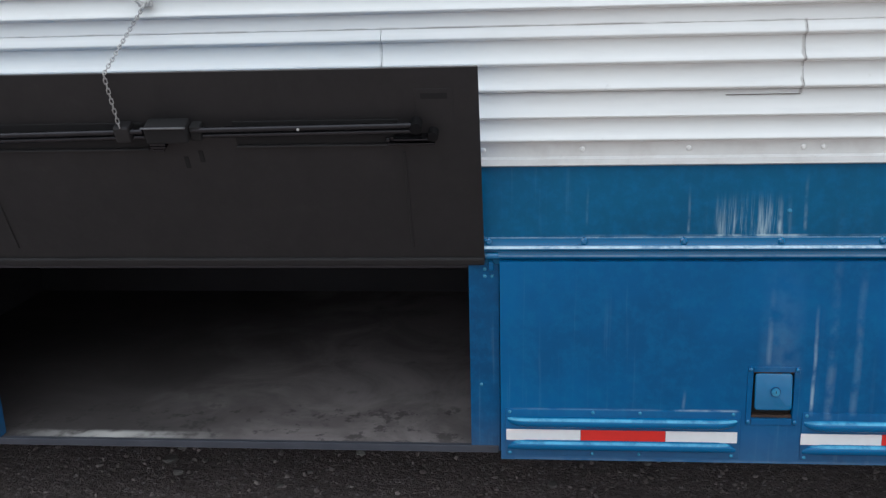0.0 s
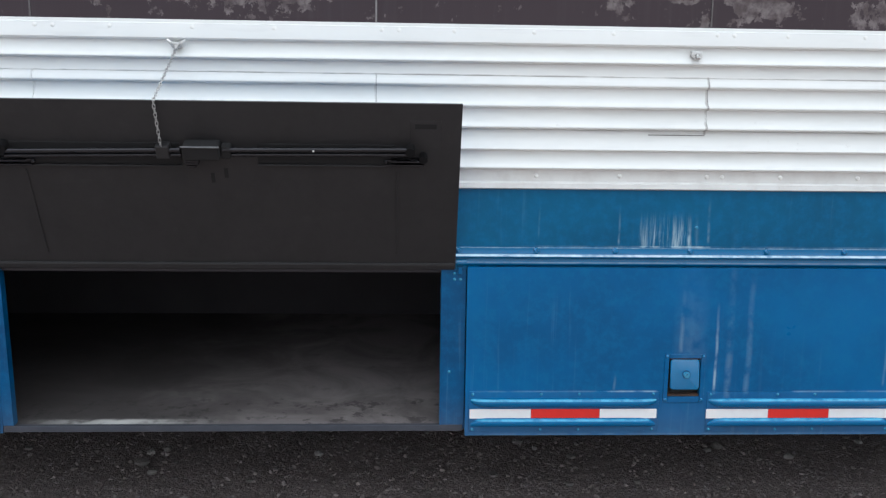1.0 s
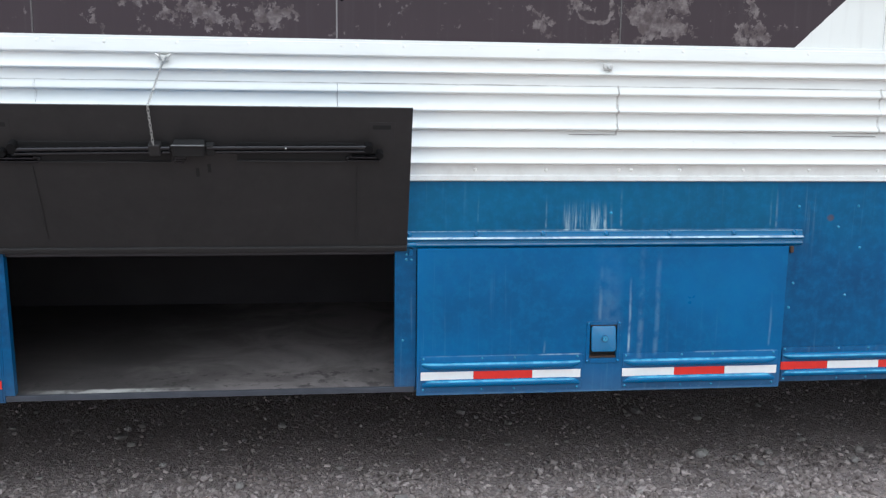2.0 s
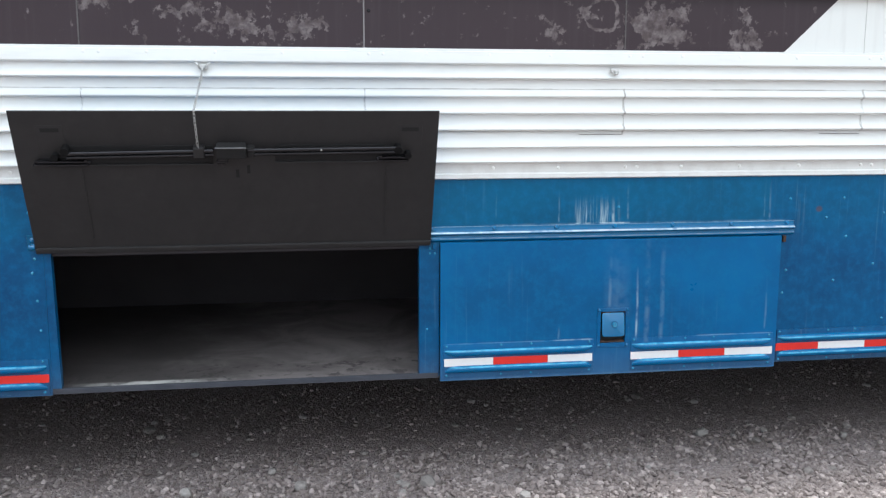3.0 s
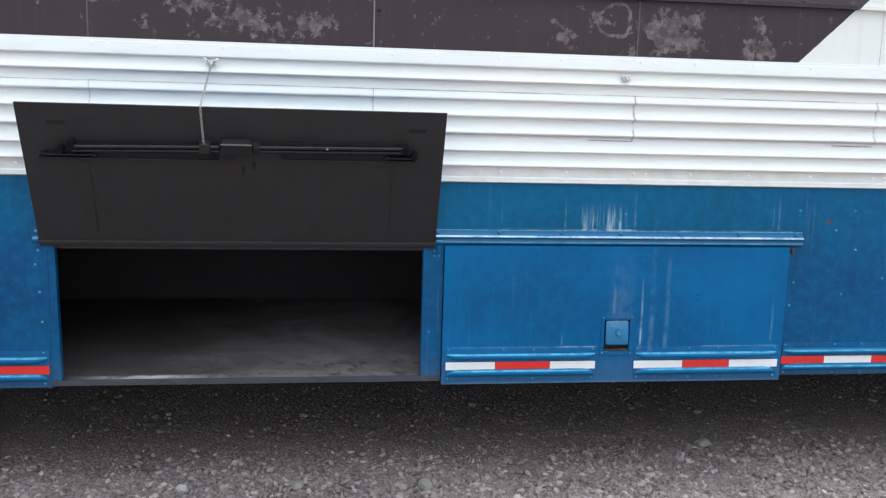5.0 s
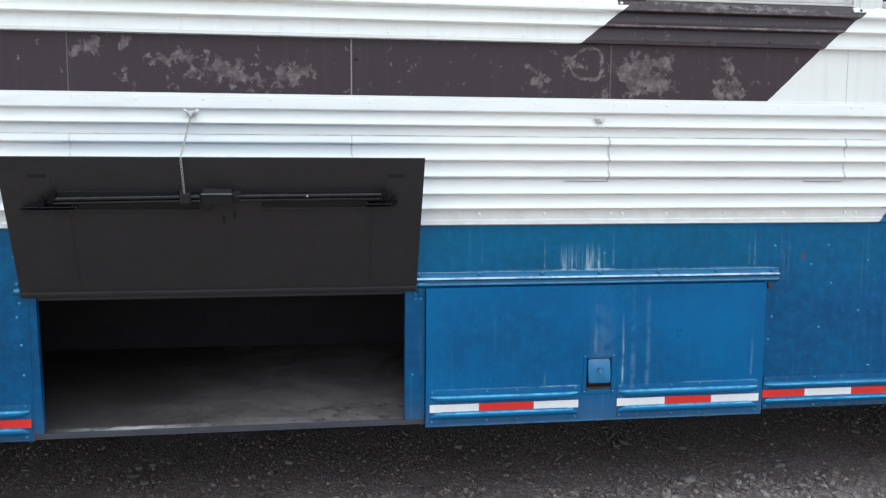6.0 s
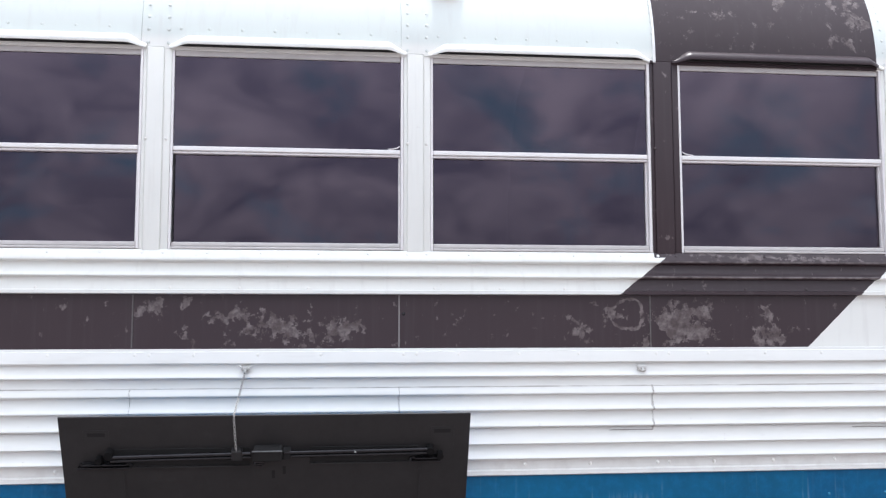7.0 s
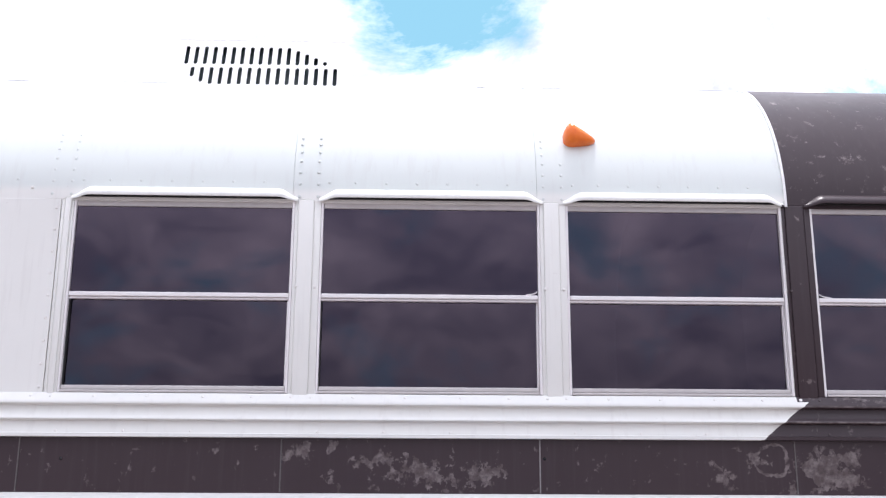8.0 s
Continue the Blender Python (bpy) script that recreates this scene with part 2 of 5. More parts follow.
def two_tone():
    """White coachwork with the brown band and hoop."""
    s = Shade("white_and_brown_coach_paint", 0.4)
    white = s.mix(s.noise(4, 4), (0.735, 0.740, 0.708), (0.795, 0.800, 0.768))
    # roof white is greyed and tinted: the sky's cast put into the colour
    white = s.mix(s.step(s.z, 2.12, 2.15), white, (0.655, 0.700, 0.678))
    grime = s.m("MULTIPLY", s.step(s.noise(1.0, 4, 0.6, (40, 40, 3)), 0.5, 0.75), 0.18)
    white = s.mix(grime, white, (0.50, 0.48, 0.46))
    speck = s.m("MULTIPLY", s.step(s.noise(45, 5, 0.7), 0.66, 0.74), 0.35)
    white = s.mix(speck, white, (0.42, 0.38, 0.34))
    brown = s.mix(s.noise(5, 4), (0.0318, 0.0196, 0.0243), (0.0440, 0.0288, 0.0346))
    brown = s.mix(s.m("MULTIPLY", s.step(s.noise(1.0, 4, 0.6, (50, 50, 2)), 0.5, 0.72), 0.25), brown, (0.062, 0.048, 0.053))
    # peeled patches in the band, then along the rail's top and on the hoop
    env = []
    band = ((-0.690, 0.050, 1.358, 0.045, 1.0), (-0.672, 0.020, 1.388, 0.030, 0.9), (-0.573, 0.026, 1.376, 0.034, 0.9), (-0.582, 0.018, 1.288, 0.036, 1.1),
            (-0.505, 0.048, 1.330, 0.034, 0.8), (-0.452, 0.050, 1.342, 0.034, 1.0), (-0.347, 0.060, 1.335, 0.040, 1.0), (-0.320, 0.220, 1.290, 0.048, 0.80),
            (-0.160, 0.070, 1.312, 0.045, 1.0), (-0.105, 0.012, 1.297, 0.030, 1.1), (0.150, 0.050, 1.330, 0.040, 0.45), (0.525, 0.055, 1.290, 0.050, 0.8),
            (0.610, 0.040, 1.338, 0.030, 0.95), (0.725, 0.018, 1.258, 0.026, 1.0))
    more = ((0.812, 0.062, 1.318, 0.085, 1.5), (0.890, 0.060, 1.352, 0.050, 1.15), (0.880, 0.060, 1.285, 0.045, 1.1), (0.765, 0.030, 1.330, 0.055, 0.9),
            (1.095, 0.034, 1.340, 0.055, 1.0), (1.072, 0.034, 1.272, 0.036, 1.0), (1.135, 0.050, 1.285, 0.042, 0.9), (1.120, 0.420, 1.513, 0.016, 0.95),
            (1.370, 0.034, 2.330, 0.110, 1.0), (1.190, 0.040, 2.330, 0.060, 0.75), (1.430, 0.034, 2.300, 0.160, 0.8), (1.380, 0.080, 2.180, 0.030, 0.75))
    ragged_x = s.m("ADD", s.x, s.m("MULTIPLY", s.m("SUBTRACT", s.noise(13, 5, 0.6), 0.5), 0.16))
    ragged_z = s.m("ADD", s.z, s.m("MULTIPLY", s.m("SUBTRACT", s.noise(15, 5, 0.6, (1, 1, 1.3)), 0.5), 0.11))
    for cx, hx, cz, hz, k in band + more:
        dx, dz = s.m("DIVIDE", s.m("SUBTRACT", ragged_x, cx), hx), s.m("DIVIDE", s.m("SUBTRACT", ragged_z, cz), hz)
        far = s.m("SQRT", s.m("ADD", s.m("MULTIPLY", dx, dx), s.m("MULTIPLY", dz, dz)))
        env.append(s.m("MULTIPLY", s.m("SUBTRACT", 1.0, far, clamp=True), k))
    env.append(s.m("MULTIPLY", s.step(s.m("SUBTRACT", s.z, 2.15), 0.0, 0.05), 0.05))
    hold = s.m("MULTIPLY", total(s, env), 0.26)
    flake = s.m("ADD", s.noise(34, 9, 0.70, (1, 1, 0.85), 0.2), hold)
    peel = s.m("MULTIPLY", s.step(flake, 0.612, 0.650), s.m("ADD", 0.45, s.m("MULTIPLY", s.step(s.noise(75, 5, 0.7), 0.36, 0.58), 0.50)))
    # sheen along the crests of the rail, put into the colour as pale lines
    crest = s.m("MAXIMUM", s.step(s.bump_at(s.z, 1.4515, 0.0055), 0.1, 0.6), s.m("MULTIPLY", s.step(s.bump_at(s.z, 1.4970, 0.0050), 0.1, 0.6), 0.7))
    peel = s.m("MAXIMUM", peel, s.m("MULTIPLY", crest, s.m("ADD", 0.40, s.m("MULTIPLY", s.step(s.noise(20, 5), 0.35, 0.6), 0.5))))
    ring_x = s.m("DIVIDE", s.m("SUBTRACT", s.x, 0.672), 0.042)
    ring_z = s.m("DIVIDE", s.m("SUBTRACT", s.z, 1.345), 0.046)
    ring = s.m("SQRT", s.m("ADD", s.m("MULTIPLY", ring_x, ring_x), s.m("MULTIPLY", ring_z, ring_z)))
    ring = s.m("ADD", ring, s.m("MULTIPLY", s.m("SUBTRACT", s.noise(17, 4), 0.5), 1.5))
    peel = s.m("MAXIMUM", peel, s.m("MULTIPLY", s.m("MULTIPLY", s.step(s.bump_at(ring, 1.0, 0.13), 0.15, 0.6), s.step(s.noise(33, 4), 0.34, 0.48)), 0.9))
    under = s.mix(s.step(s.noise(40, 4), 0.34, 0.66), (0.092, 0.070, 0.070), (0.225, 0.192, 0.190))
    brown = s.mix(s.m("MULTIPLY", peel, 0.8), brown, under)
    # where the brown lies: the belt up to its slanted end, a slanted piece of the rail, the hoop over the fourth window
    wob = s.m("MULTIPLY", s.m("SUBTRACT", s.noise(60, 2), 0.5), 0.004)
    x = s.m("ADD", s.x, wob)
    belt_end = s.m("ADD", 1.219, s.m("MULTIPLY", s.m("SUBTRACT", s.z, 1.241), 1.06))
    in_belt = s.m("MULTIPLY", s.m("LESS_THAN", x, belt_end), s.m("LESS_THAN", s.z, 1.4))
    rail_a = s.m("ADD", 0.645, s.m("MULTIPLY", s.m("SUBTRACT", s.z, 1.40), 1.28))
    rail_b = s.m("ADD", 1.388, s.m("MULTIPLY", s.m("SUBTRACT", s.z, 1.40), 1.2))
    in_rail = s.m("MULTIPLY", s.m("MULTIPLY", s.m("GREATER_THAN", x, rail_a), s.m("LESS_THAN", x, rail_b)),
                  s.m("MULTIPLY", s.m("GREATER_THAN", s.z, 1.4), s.m("LESS_THAN", s.z, 1.51)))
    in_hoop = s.m("MULTIPLY", s.m("MULTIPLY", s.m("GREATER_THAN", s.x, s.m("ADD", 0.7520, s.m("MULTIPLY", s.m("GREATER_THAN", s.z, 2.107), 0.0185))), s.m("LESS_THAN", s.x, 1.4785)), s.m("GREATER_THAN", s.z, 1.51))
    on = s.m("MAXIMUM", in_belt, s.m("MAXIMUM", in_rail, in_hoop))
    on = s.m("MULTIPLY", on, s.m("GREATER_THAN", s.z, 1.2395))
    s.colour(s.mix(on, white, brown))
    s.rough(s.m("ADD", 0.25, s.m("MULTIPLY", s.noise(10, 4), 0.28)))
    s.put(s.m("SUBTRACT", 0.5, s.m("MULTIPLY", on, 0.13)), s.bsdf.inputs["Specular IOR Level"])
    return s.relief(s.m("ADD", s.noise(6, 3), s.m("MULTIPLY", s.m("MULTIPLY", peel, on), -0.25)), 0.10, 0.006).mat


def fluted_metal():
    s = Shade("white_painted_fluted_metal", 0.38)
    base = s.mix(s.noise(6, 4), (0.705, 0.705, 0.682), (0.765, 0.765, 0.742))
    grime = s.m("MULTIPLY", s.step(s.noise(1.0, 5, 0.6, (6, 6, 45)), 0.5, 0.72), 0.16)
    base = s.mix(grime, base, (0.48, 0.47, 0.46))
    spots = s.m("MULTIPLY", s.step(s.noise(38, 5, 0.7), 0.655, 0.72), 0.45)
    spots = s.m("MULTIPLY", spots, s.step(s.m("SUBTRACT", 1.0, s.z), -0.12, 0.1))
    base = s.mix(spots, base, (0.36, 0.33, 0.30))
    foot = s.m("MULTIPLY", s.step(s.m("SUBTRACT", 0.932, s.z), 0.0, 0.006), s.m("ADD", 0.12, s.m("MULTIPLY", s.step(s.noise(16, 5, 0.65), 0.4, 0.7), 0.22)))
    base = s.mix(foot, base, (0.40, 0.36, 0.33))
    # brown grime in the joints between the lapped sheets
    wob = s.m("ADD", s.x, s.m("MULTIPLY", s.m("SUBTRACT", s.noise(24, 3), 0.5), 0.012))
    tall = s.m("MULTIPLY", s.m("LESS_THAN", s.z, 1.140), s.m("GREATER_THAN", s.z, 1.012))
    dirt = [s.m("MULTIPLY", s.step(s.bump_at(wob, j, 0.0052), 0.1, 0.8), k) for j, k in ((0.7385, 0.55), (1.4785, 0.55), (0.0, 0.3), (-0.74, 0.15))]
    seam = s.m("MULTIPLY", s.m("MULTIPLY", total(s, dirt), tall), s.step(s.noise(30, 4), 0.36, 0.60))
    lap = s.m("MULTIPLY", s.step(s.bump_at(s.z, 1.1375, 0.0030), 0.1, 0.8), s.m("MULTIPLY", s.step(s.noise(1.0, 5, 0.6, (7, 7, 40)), 0.40, 0.62), 0.55))
    base = s.mix(s.m("MAXIMUM", seam, lap), base, (0.20, 0.165, 0.14))
    slant = s.m("ADD", 0.877, s.m("MULTIPLY", s.m("SUBTRACT", s.x, 1.592), 1.07))
    base = s.mix(s.m("LESS_THAN", s.z, slant), base, (0.003, 0.10, 0.27))
    s.colour(base)
    return s.relief(s.noise(10, 3), 0.08, 0.004).mat


def plain(name, a, b, scale, rough=0.5, metal=0.0, bump=0.1, distance=0.002, detail=5):
    s = Shade(name, rough, metal)
    s.colour(s.mix(s.noise(scale, detail), a, b))
    return s.relief(s.noise(scale * 3, 4), bump, distance).mat


def lid_black():
    s = Shade("matt_black_lid_paint", 0.62)
    base = s.mix(s.noise(5, 4), (0.0098, 0.0086, 0.0092), (0.0149, 0.0130, 0.0139))
    dust = s.m("MULTIPLY", s.step(s.noise(14, 6, 0.7), 0.55, 0.75), 0.35)
    base = s.mix(dust, base, (0.029, 0.0262, 0.0268))
    soot = s.m("MULTIPLY", s.step(s.noise(1.0, 6, 0.7, (16, 16, 9)), 0.44, 0.66), 0.55)
    base = s.mix(soot, base, (0.0066, 0.0058, 0.0062))
    s.colour(base)
    s.rough(s.m("ADD", 0.48, s.m("MULTIPLY", s.noise(22, 5, 0.7), 0.28)))
    return s.relief(s.m("ADD", s.noise(9, 4), s.m("MULTIPLY", s.noise(60, 4), 0.3)), 0.2, 0.004).mat


def bay_dust():
    s = Shade("dusty_bay_floor", 0.85, 0.0, 0.25)
    base = s.mix(s.step(s.noise(4, 6, 0.65, (1, 1, 1), 0.7), 0.35, 0.68), (0.125, 0.108, 0.105), (0.225, 0.198, 0.192))
    base = s.mix(s.m("MULTIPLY", s.step(s.noise(11, 5, 0.6), 0.58, 0.7), 0.5), base, (0.09, 0.08, 0.078))
    # unevenly darker towards the floor's left end
    left_part = s.step(s.m("ADD", s.x, s.m("MULTIPLY", s.m("SUBTRACT", s.noise(3.5, 4), 0.5), 0.7)), -0.20, -0.62)
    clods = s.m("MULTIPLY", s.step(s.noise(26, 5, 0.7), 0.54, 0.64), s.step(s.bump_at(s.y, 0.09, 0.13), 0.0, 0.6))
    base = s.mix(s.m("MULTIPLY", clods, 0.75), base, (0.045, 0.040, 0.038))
    base = s.mix(s.m("MULTIPLY", left_part, 0.82), base, (0.050, 0.044, 0.043))
    scuff = s.m("MULTIPLY", s.m("MULTIPLY", s.bump_at(s.x, -0.60, 0.24), s.step(s.bump_at(s.y, 0.026, 0.026), 0.0, 0.7)), s.step(s.noise(20, 5), 0.35, 0.6))
    base = s.mix(s.m("MULTIPLY", scuff, 1.0, clamp=True), base, (0.55, 0.53, 0.50))
    s.colour(base)
    return s.relief(s.noise(60, 5), 0.3, 0.002).mat


def glass_tint():
    s = Shade("tinted_window_glass", 0.015)
    s.colour((0.05, 0.045, 0.055))
    s.bsdf.inputs["Transmission Weight"].default_value = 1.0
    s.bsdf.inputs["IOR"].default_value = 1.76
    s.bsdf.inputs["Specular Tint"].default_value = (1.0, 0.82, 1.07, 1.0)
    # slow waves in the old panes bend the reflected clouds
    return s.relief(s.noise(2.5, 2), 0.05, 0.02).mat


def gravel():
    s = Shade("brown_grey_gravel", 0.92, 0.0, 0.25)
    cells = []
    for scale in (95.0, 210.0):
        v = s.n.new("ShaderNodeTexVoronoi")
        v.inputs["Scale"].default_value = scale
        s.l.new(s.co, v.inputs["Vector"])
        tone = s.n.new("ShaderNodeSeparateColor")
        s.l.new(v.outputs["Color"], tone.inputs[0])
        cells.append((v.outputs["Distance"], tone.outputs[0]))
    soil = s.mix(s.step(s.noise(34, 7, 0.75), 0.36, 0.66), (0.172, 0.138, 0.130), (0.290, 0.236, 0.224))
    grit = s.mix(cells[0][1], (0.155, 0.126, 0.121), (0.385, 0.332, 0.320))
    fine = s.mix(cells[1][1], (0.180, 0.147, 0.141), (0.325, 0.278, 0.267))
    base = s.mix(s.step(s.noise(9, 4), 0.40, 0.62), fine, grit)
    bits = s.m("MULTIPLY", s.step(cells[0][1], 0.86, 0.90), s.step(s.m("SUBTRACT", 0.55, cells[0][0]), 0.0, 0.1))
    soil = s.mix(s.m("MULTIPLY", bits, 0.8), soil, (0.46, 0.41, 0.395))
    base = s.mix(s.m("MULTIPLY", s.step(s.m("ADD", s.y, s.m("MULTIPLY", s.noise(4, 4), 0.5)), 0.15, 0.75), 0.75), base, soil)
    s.colour(base)
    height = s.m("ADD", s.m("MULTIPLY", cells[0][0], -0.8), s.m("ADD", s.m("MULTIPLY", cells[1][0], -0.5), s.m("MULTIPLY", s.noise(34, 7, 0.75), 1.8)))
    return s.relief(height, 0.9, 0.010).mat


def stone(name, dark, light, island):
    s = Shade(name, 0.85, 0.0, 0.3)
    rand = s.n.new("ShaderNodeNewGeometry").outputs["Random Per Island"] if island else s.n.new("ShaderNodeObjectInfo").outputs["Random"]
    base = s.mix(s.m("POWER", rand, 2.6), dark, light)
    base = s.mix(s.m("MULTIPLY", s.noise(120, 4), 0.5), base, (0.24, 0.203, 0.195))
    s.colour(base)
    return s.relief(s.noise(150, 4), 0.4, 0.002).mat


BLUE = blue_paint("weathered_blue_paint", (0.0004, 0.076, 0.212), (0.0005, 0.109, 0.295))
HEADER = blue_paint("flat_teal_blue_paint", (0.0004, 0.066, 0.148), (0.0005, 0.094, 0.205))
# darker blue for skirts, post and jamb, darker again lower down
NAVY = blue_paint("darker_blue_paint", (0.0004, 0.060, 0.146), (0.0005, 0.086, 0.203), ((0.0005, 0.048, 0.140), (0.0006, 0.072, 0.195)))
COACH, FLUTE, LID, DUST, GLASS = two_tone(), fluted_metal(), lid_black(), bay_dust(), glass_tint()
# same blue paint for small fittings, lightened so their highlights sit in the colour
LIT_BLUE = plain("lightened_glossy_blue_paint", (0.0006, 0.105, 0.255), (0.0008, 0.145, 0.33), 12, 0.14, 0.0, 0.05, 0.002)
LIT_BLUE.node_tree.nodes["Principled BSDF"].inputs["Specular IOR Level"].default_value = 0.6
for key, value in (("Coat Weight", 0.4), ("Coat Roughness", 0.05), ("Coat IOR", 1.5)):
    LIT_BLUE.node_tree.nodes["Principled BSDF"].inputs[key].default_value = value


def glint_rib():
    """Door paint on the pressed ribs, crest highlights put into its colour."""
    s = Shade("blue_rib_paint_with_glint", 0.24, 0.0, 0.35)
    base = s.mix(s.noise(12, 5), (0.0005, 0.088, 0.225), (0.0006, 0.125, 0.305))
    crest = s.m("MAXIMUM", s.step(s.bump_at(s.z, 0.3915, 0.0036), 0.1, 0.7), s.step(s.bump_at(s.z, 0.3432, 0.0036), 0.1, 0.7))
    crest = s.m("MULTIPLY", crest, s.m("ADD", 0.25, s.m("MULTIPLY", s.step(s.noise(22, 5, 0.7), 0.38, 0.62), 0.5)))
    return s.colour(s.mix(crest, base, (0.10, 0.46, 0.68))).mat


RIB = glint_rib()


def glint_scuff_rail():
    """Glossy blue; highlights along the lip put into the colour, broken by scuffs."""
    s = Shade("glint_and_scuff_blue_rail_paint", 0.26, 0.0, 0.4)
    base = s.mix(s.noise(12, 5), (0.0006, 0.088, 0.215), (0.0010, 0.122, 0.285))
    lip = s.m("MAXIMUM", s.step(s.bump_at(s.z, 0.7348, 0.0032), 0.1, 0.6), s.m("MAXIMUM", s.m("MULTIPLY", s.step(s.bump_at(s.z, 0.7175, 0.003), 0.1, 0.7), 0.22), s.m("MULTIPLY", s.step(s.bump_at(s.z, 0.7518, 0.0022), 0.1, 0.7), 0.4)))
    lip = s.m("MULTIPLY", lip, s.m("ADD", 0.35, s.m("MULTIPLY", s.step(s.noise(1.0, 5, 0.7, (30, 30, 30)), 0.35, 0.62), 0.6)))
    return s.colour(s.mix(lip, base, (0.50, 0.68, 0.76))).mat


RAIL = glint_scuff_rail()
GRIME = plain("brown_joint_grime", (0.10, 0.085, 0.075), (0.30, 0.27, 0.25), 45, 0.85)
CHAIN = plain("dull_chain_steel", (0.26, 0.25, 0.24), (0.44, 0.43, 0.42), 90, 0.45, 0.5)
DIRTY = plain("dusty_blue_grey_sill_paint", (0.022, 0.026, 0.038), (0.062, 0.064, 0.078), 18, 0.7)
BAY = plain("black_bay_lining", (0.034, 0.030, 0.033), (0.056, 0.050, 0.054), 7, 0.85)
ALU = plain("dull_window_aluminium", (0.72, 0.695, 0.695), (0.83, 0.81, 0.81), 25, 0.42, 0.2, 0.15, 0.001)
STEEL = plain("worn_chain_steel", (0.50, 0.49, 0.47), (0.72, 0.71, 0.69), 90, 0.4, 0.5)
ROD = plain("black_steel_rod", (0.022, 0.021, 0.023), (0.044, 0.042, 0.046), 30, 0.26, 0.7)
# paler grey for the highlight painted on the latch box's edge
EDGE_GLINT = plain("latch_edge_glint", (0.10, 0.10, 0.105), (0.21, 0.21, 0.215), 60, 0.4, 0.3)
RUST = plain("rusty_recess", (0.030, 0.019, 0.015), (0.085, 0.045, 0.028), 40, 0.85, 0.0, 0.4)
RED_TAPE = plain("red_reflective_tape", (0.62, 0.018, 0.014), (0.72, 0.03, 0.02), 60, 0.3, 0.0, 0.1, 0.0006)
WHITE_TAPE = plain("white_reflective_tape", (0.72, 0.71, 0.70), (0.84, 0.83, 0.82), 60, 0.3, 0.0, 0.1, 0.0006)
SEAM = plain("pale_joint_sealant", (0.15, 0.135, 0.135), (0.34, 0.32, 0.32), 60, 0.7)
SEAM_DARK = plain("weathered_joint_sealant", (0.055, 0.046, 0.047), (0.17, 0.155, 0.155), 50, 0.75)
ROOF_GREY = plain("grey_roof_strip_tone", (0.20, 0.21, 0.215), (0.34, 0.35, 0.355), 14, 0.8)
# rivets follow the roof's greyed white, sky cast included
ROOF_WHITE = plain("sky_tinted_roof_rivet_paint", (0.60, 0.635, 0.615), (0.68, 0.71, 0.69), 40, 0.6)
SILL = plain("oxidised_sill_and_shade_aluminium", (0.46, 0.435, 0.43), (0.60, 0.575, 0.565), 30, 0.5, 0.2, 0.15, 0.001)
CORE = plain("dull_teal_condenser_fins", (0.030, 0.048, 0.052), (0.065, 0.090, 0.095), 60, 0.6)
DARK = plain("dark_underbody", (0.012, 0.012, 0.012), (0.03, 0.028, 0.026), 9, 0.85)
LINER = plain("grey_interior_lining", (0.05, 0.05, 0.05), (0.09, 0.09, 0.09), 5, 0.8)
AMBER = plain("amber_lens_plastic", (0.66, 0.085, 0.008), (0.92, 0.25, 0.016), 34, 0.22)
SHROUD = plain("white_plastic_shroud", (0.78, 0.78, 0.78), (0.84, 0.84, 0.83), 5, 0.45)
RUBBER = plain("tyre_rubber", (0.015, 0.015, 0.015), (0.03, 0.03, 0.03), 20, 0.85)
BLACK = plain("dead_black_recess", (0.0042, 0.0038, 0.0041), (0.0075, 0.0069, 0.0074), 30, 0.95)
BLACK.node_tree.nodes["Principled BSDF"].inputs["Specular IOR Level"].default_value = 0.2
# black for the painted rod shadow, and for the latch box and slots
SHADE_BLACK = plain("shade_and_fittings_black", (0.0062, 0.0055, 0.0058), (0.0095, 0.0084, 0.0088), 20, 0.9)
GASKET = plain("black_glazing_rubber", (0.012, 0.012, 0.013), (0.025, 0.025, 0.026), 30, 0.7)
WHITE = plain("white_rivet_paint", (0.74, 0.73, 0.70), (0.81, 0.80, 0.77), 40, 0.4)
BROWN = plain("brown_rivet_paint", (0.034, 0.020, 0.024), (0.060, 0.042, 0.046), 40, 0.4)
# paler blue for rivet heads and the key cylinder
PALE_BLUE = plain("pale_blue_rivet_paint", (0.010, 0.16, 0.32), (0.07, 0.30, 0.45), 60, 0.25)
GRAVEL = gravel()
PEBBLE = stone("grey_pebbles", (0.140, 0.112, 0.104), (0.43, 0.368, 0.348), True)
ROCK = stone("pale_loose_stone", (0.19, 0.172, 0.160), (0.41, 0.385, 0.360), False)


# ---- helpers for meshes ----
def part(name, bm, material, parent, label=""):
    mesh = bpy.data.meshes.new(name)
    bmesh.ops.recalc_face_normals(bm, faces=bm.faces[:])
    bm.to_mesh(mesh)
    bm.free()
    mesh.materials.append(material)
    ob = new(name, mesh)
    ob.parent = parent
    if label:
        ob["label"] = label
    return ob


def smooth(ob, degrees=35):
    for poly in ob.data.polygons:
        poly.use_smooth = True
    ob.data.set_sharp_from_angle(angle=radians(degrees))
    return ob


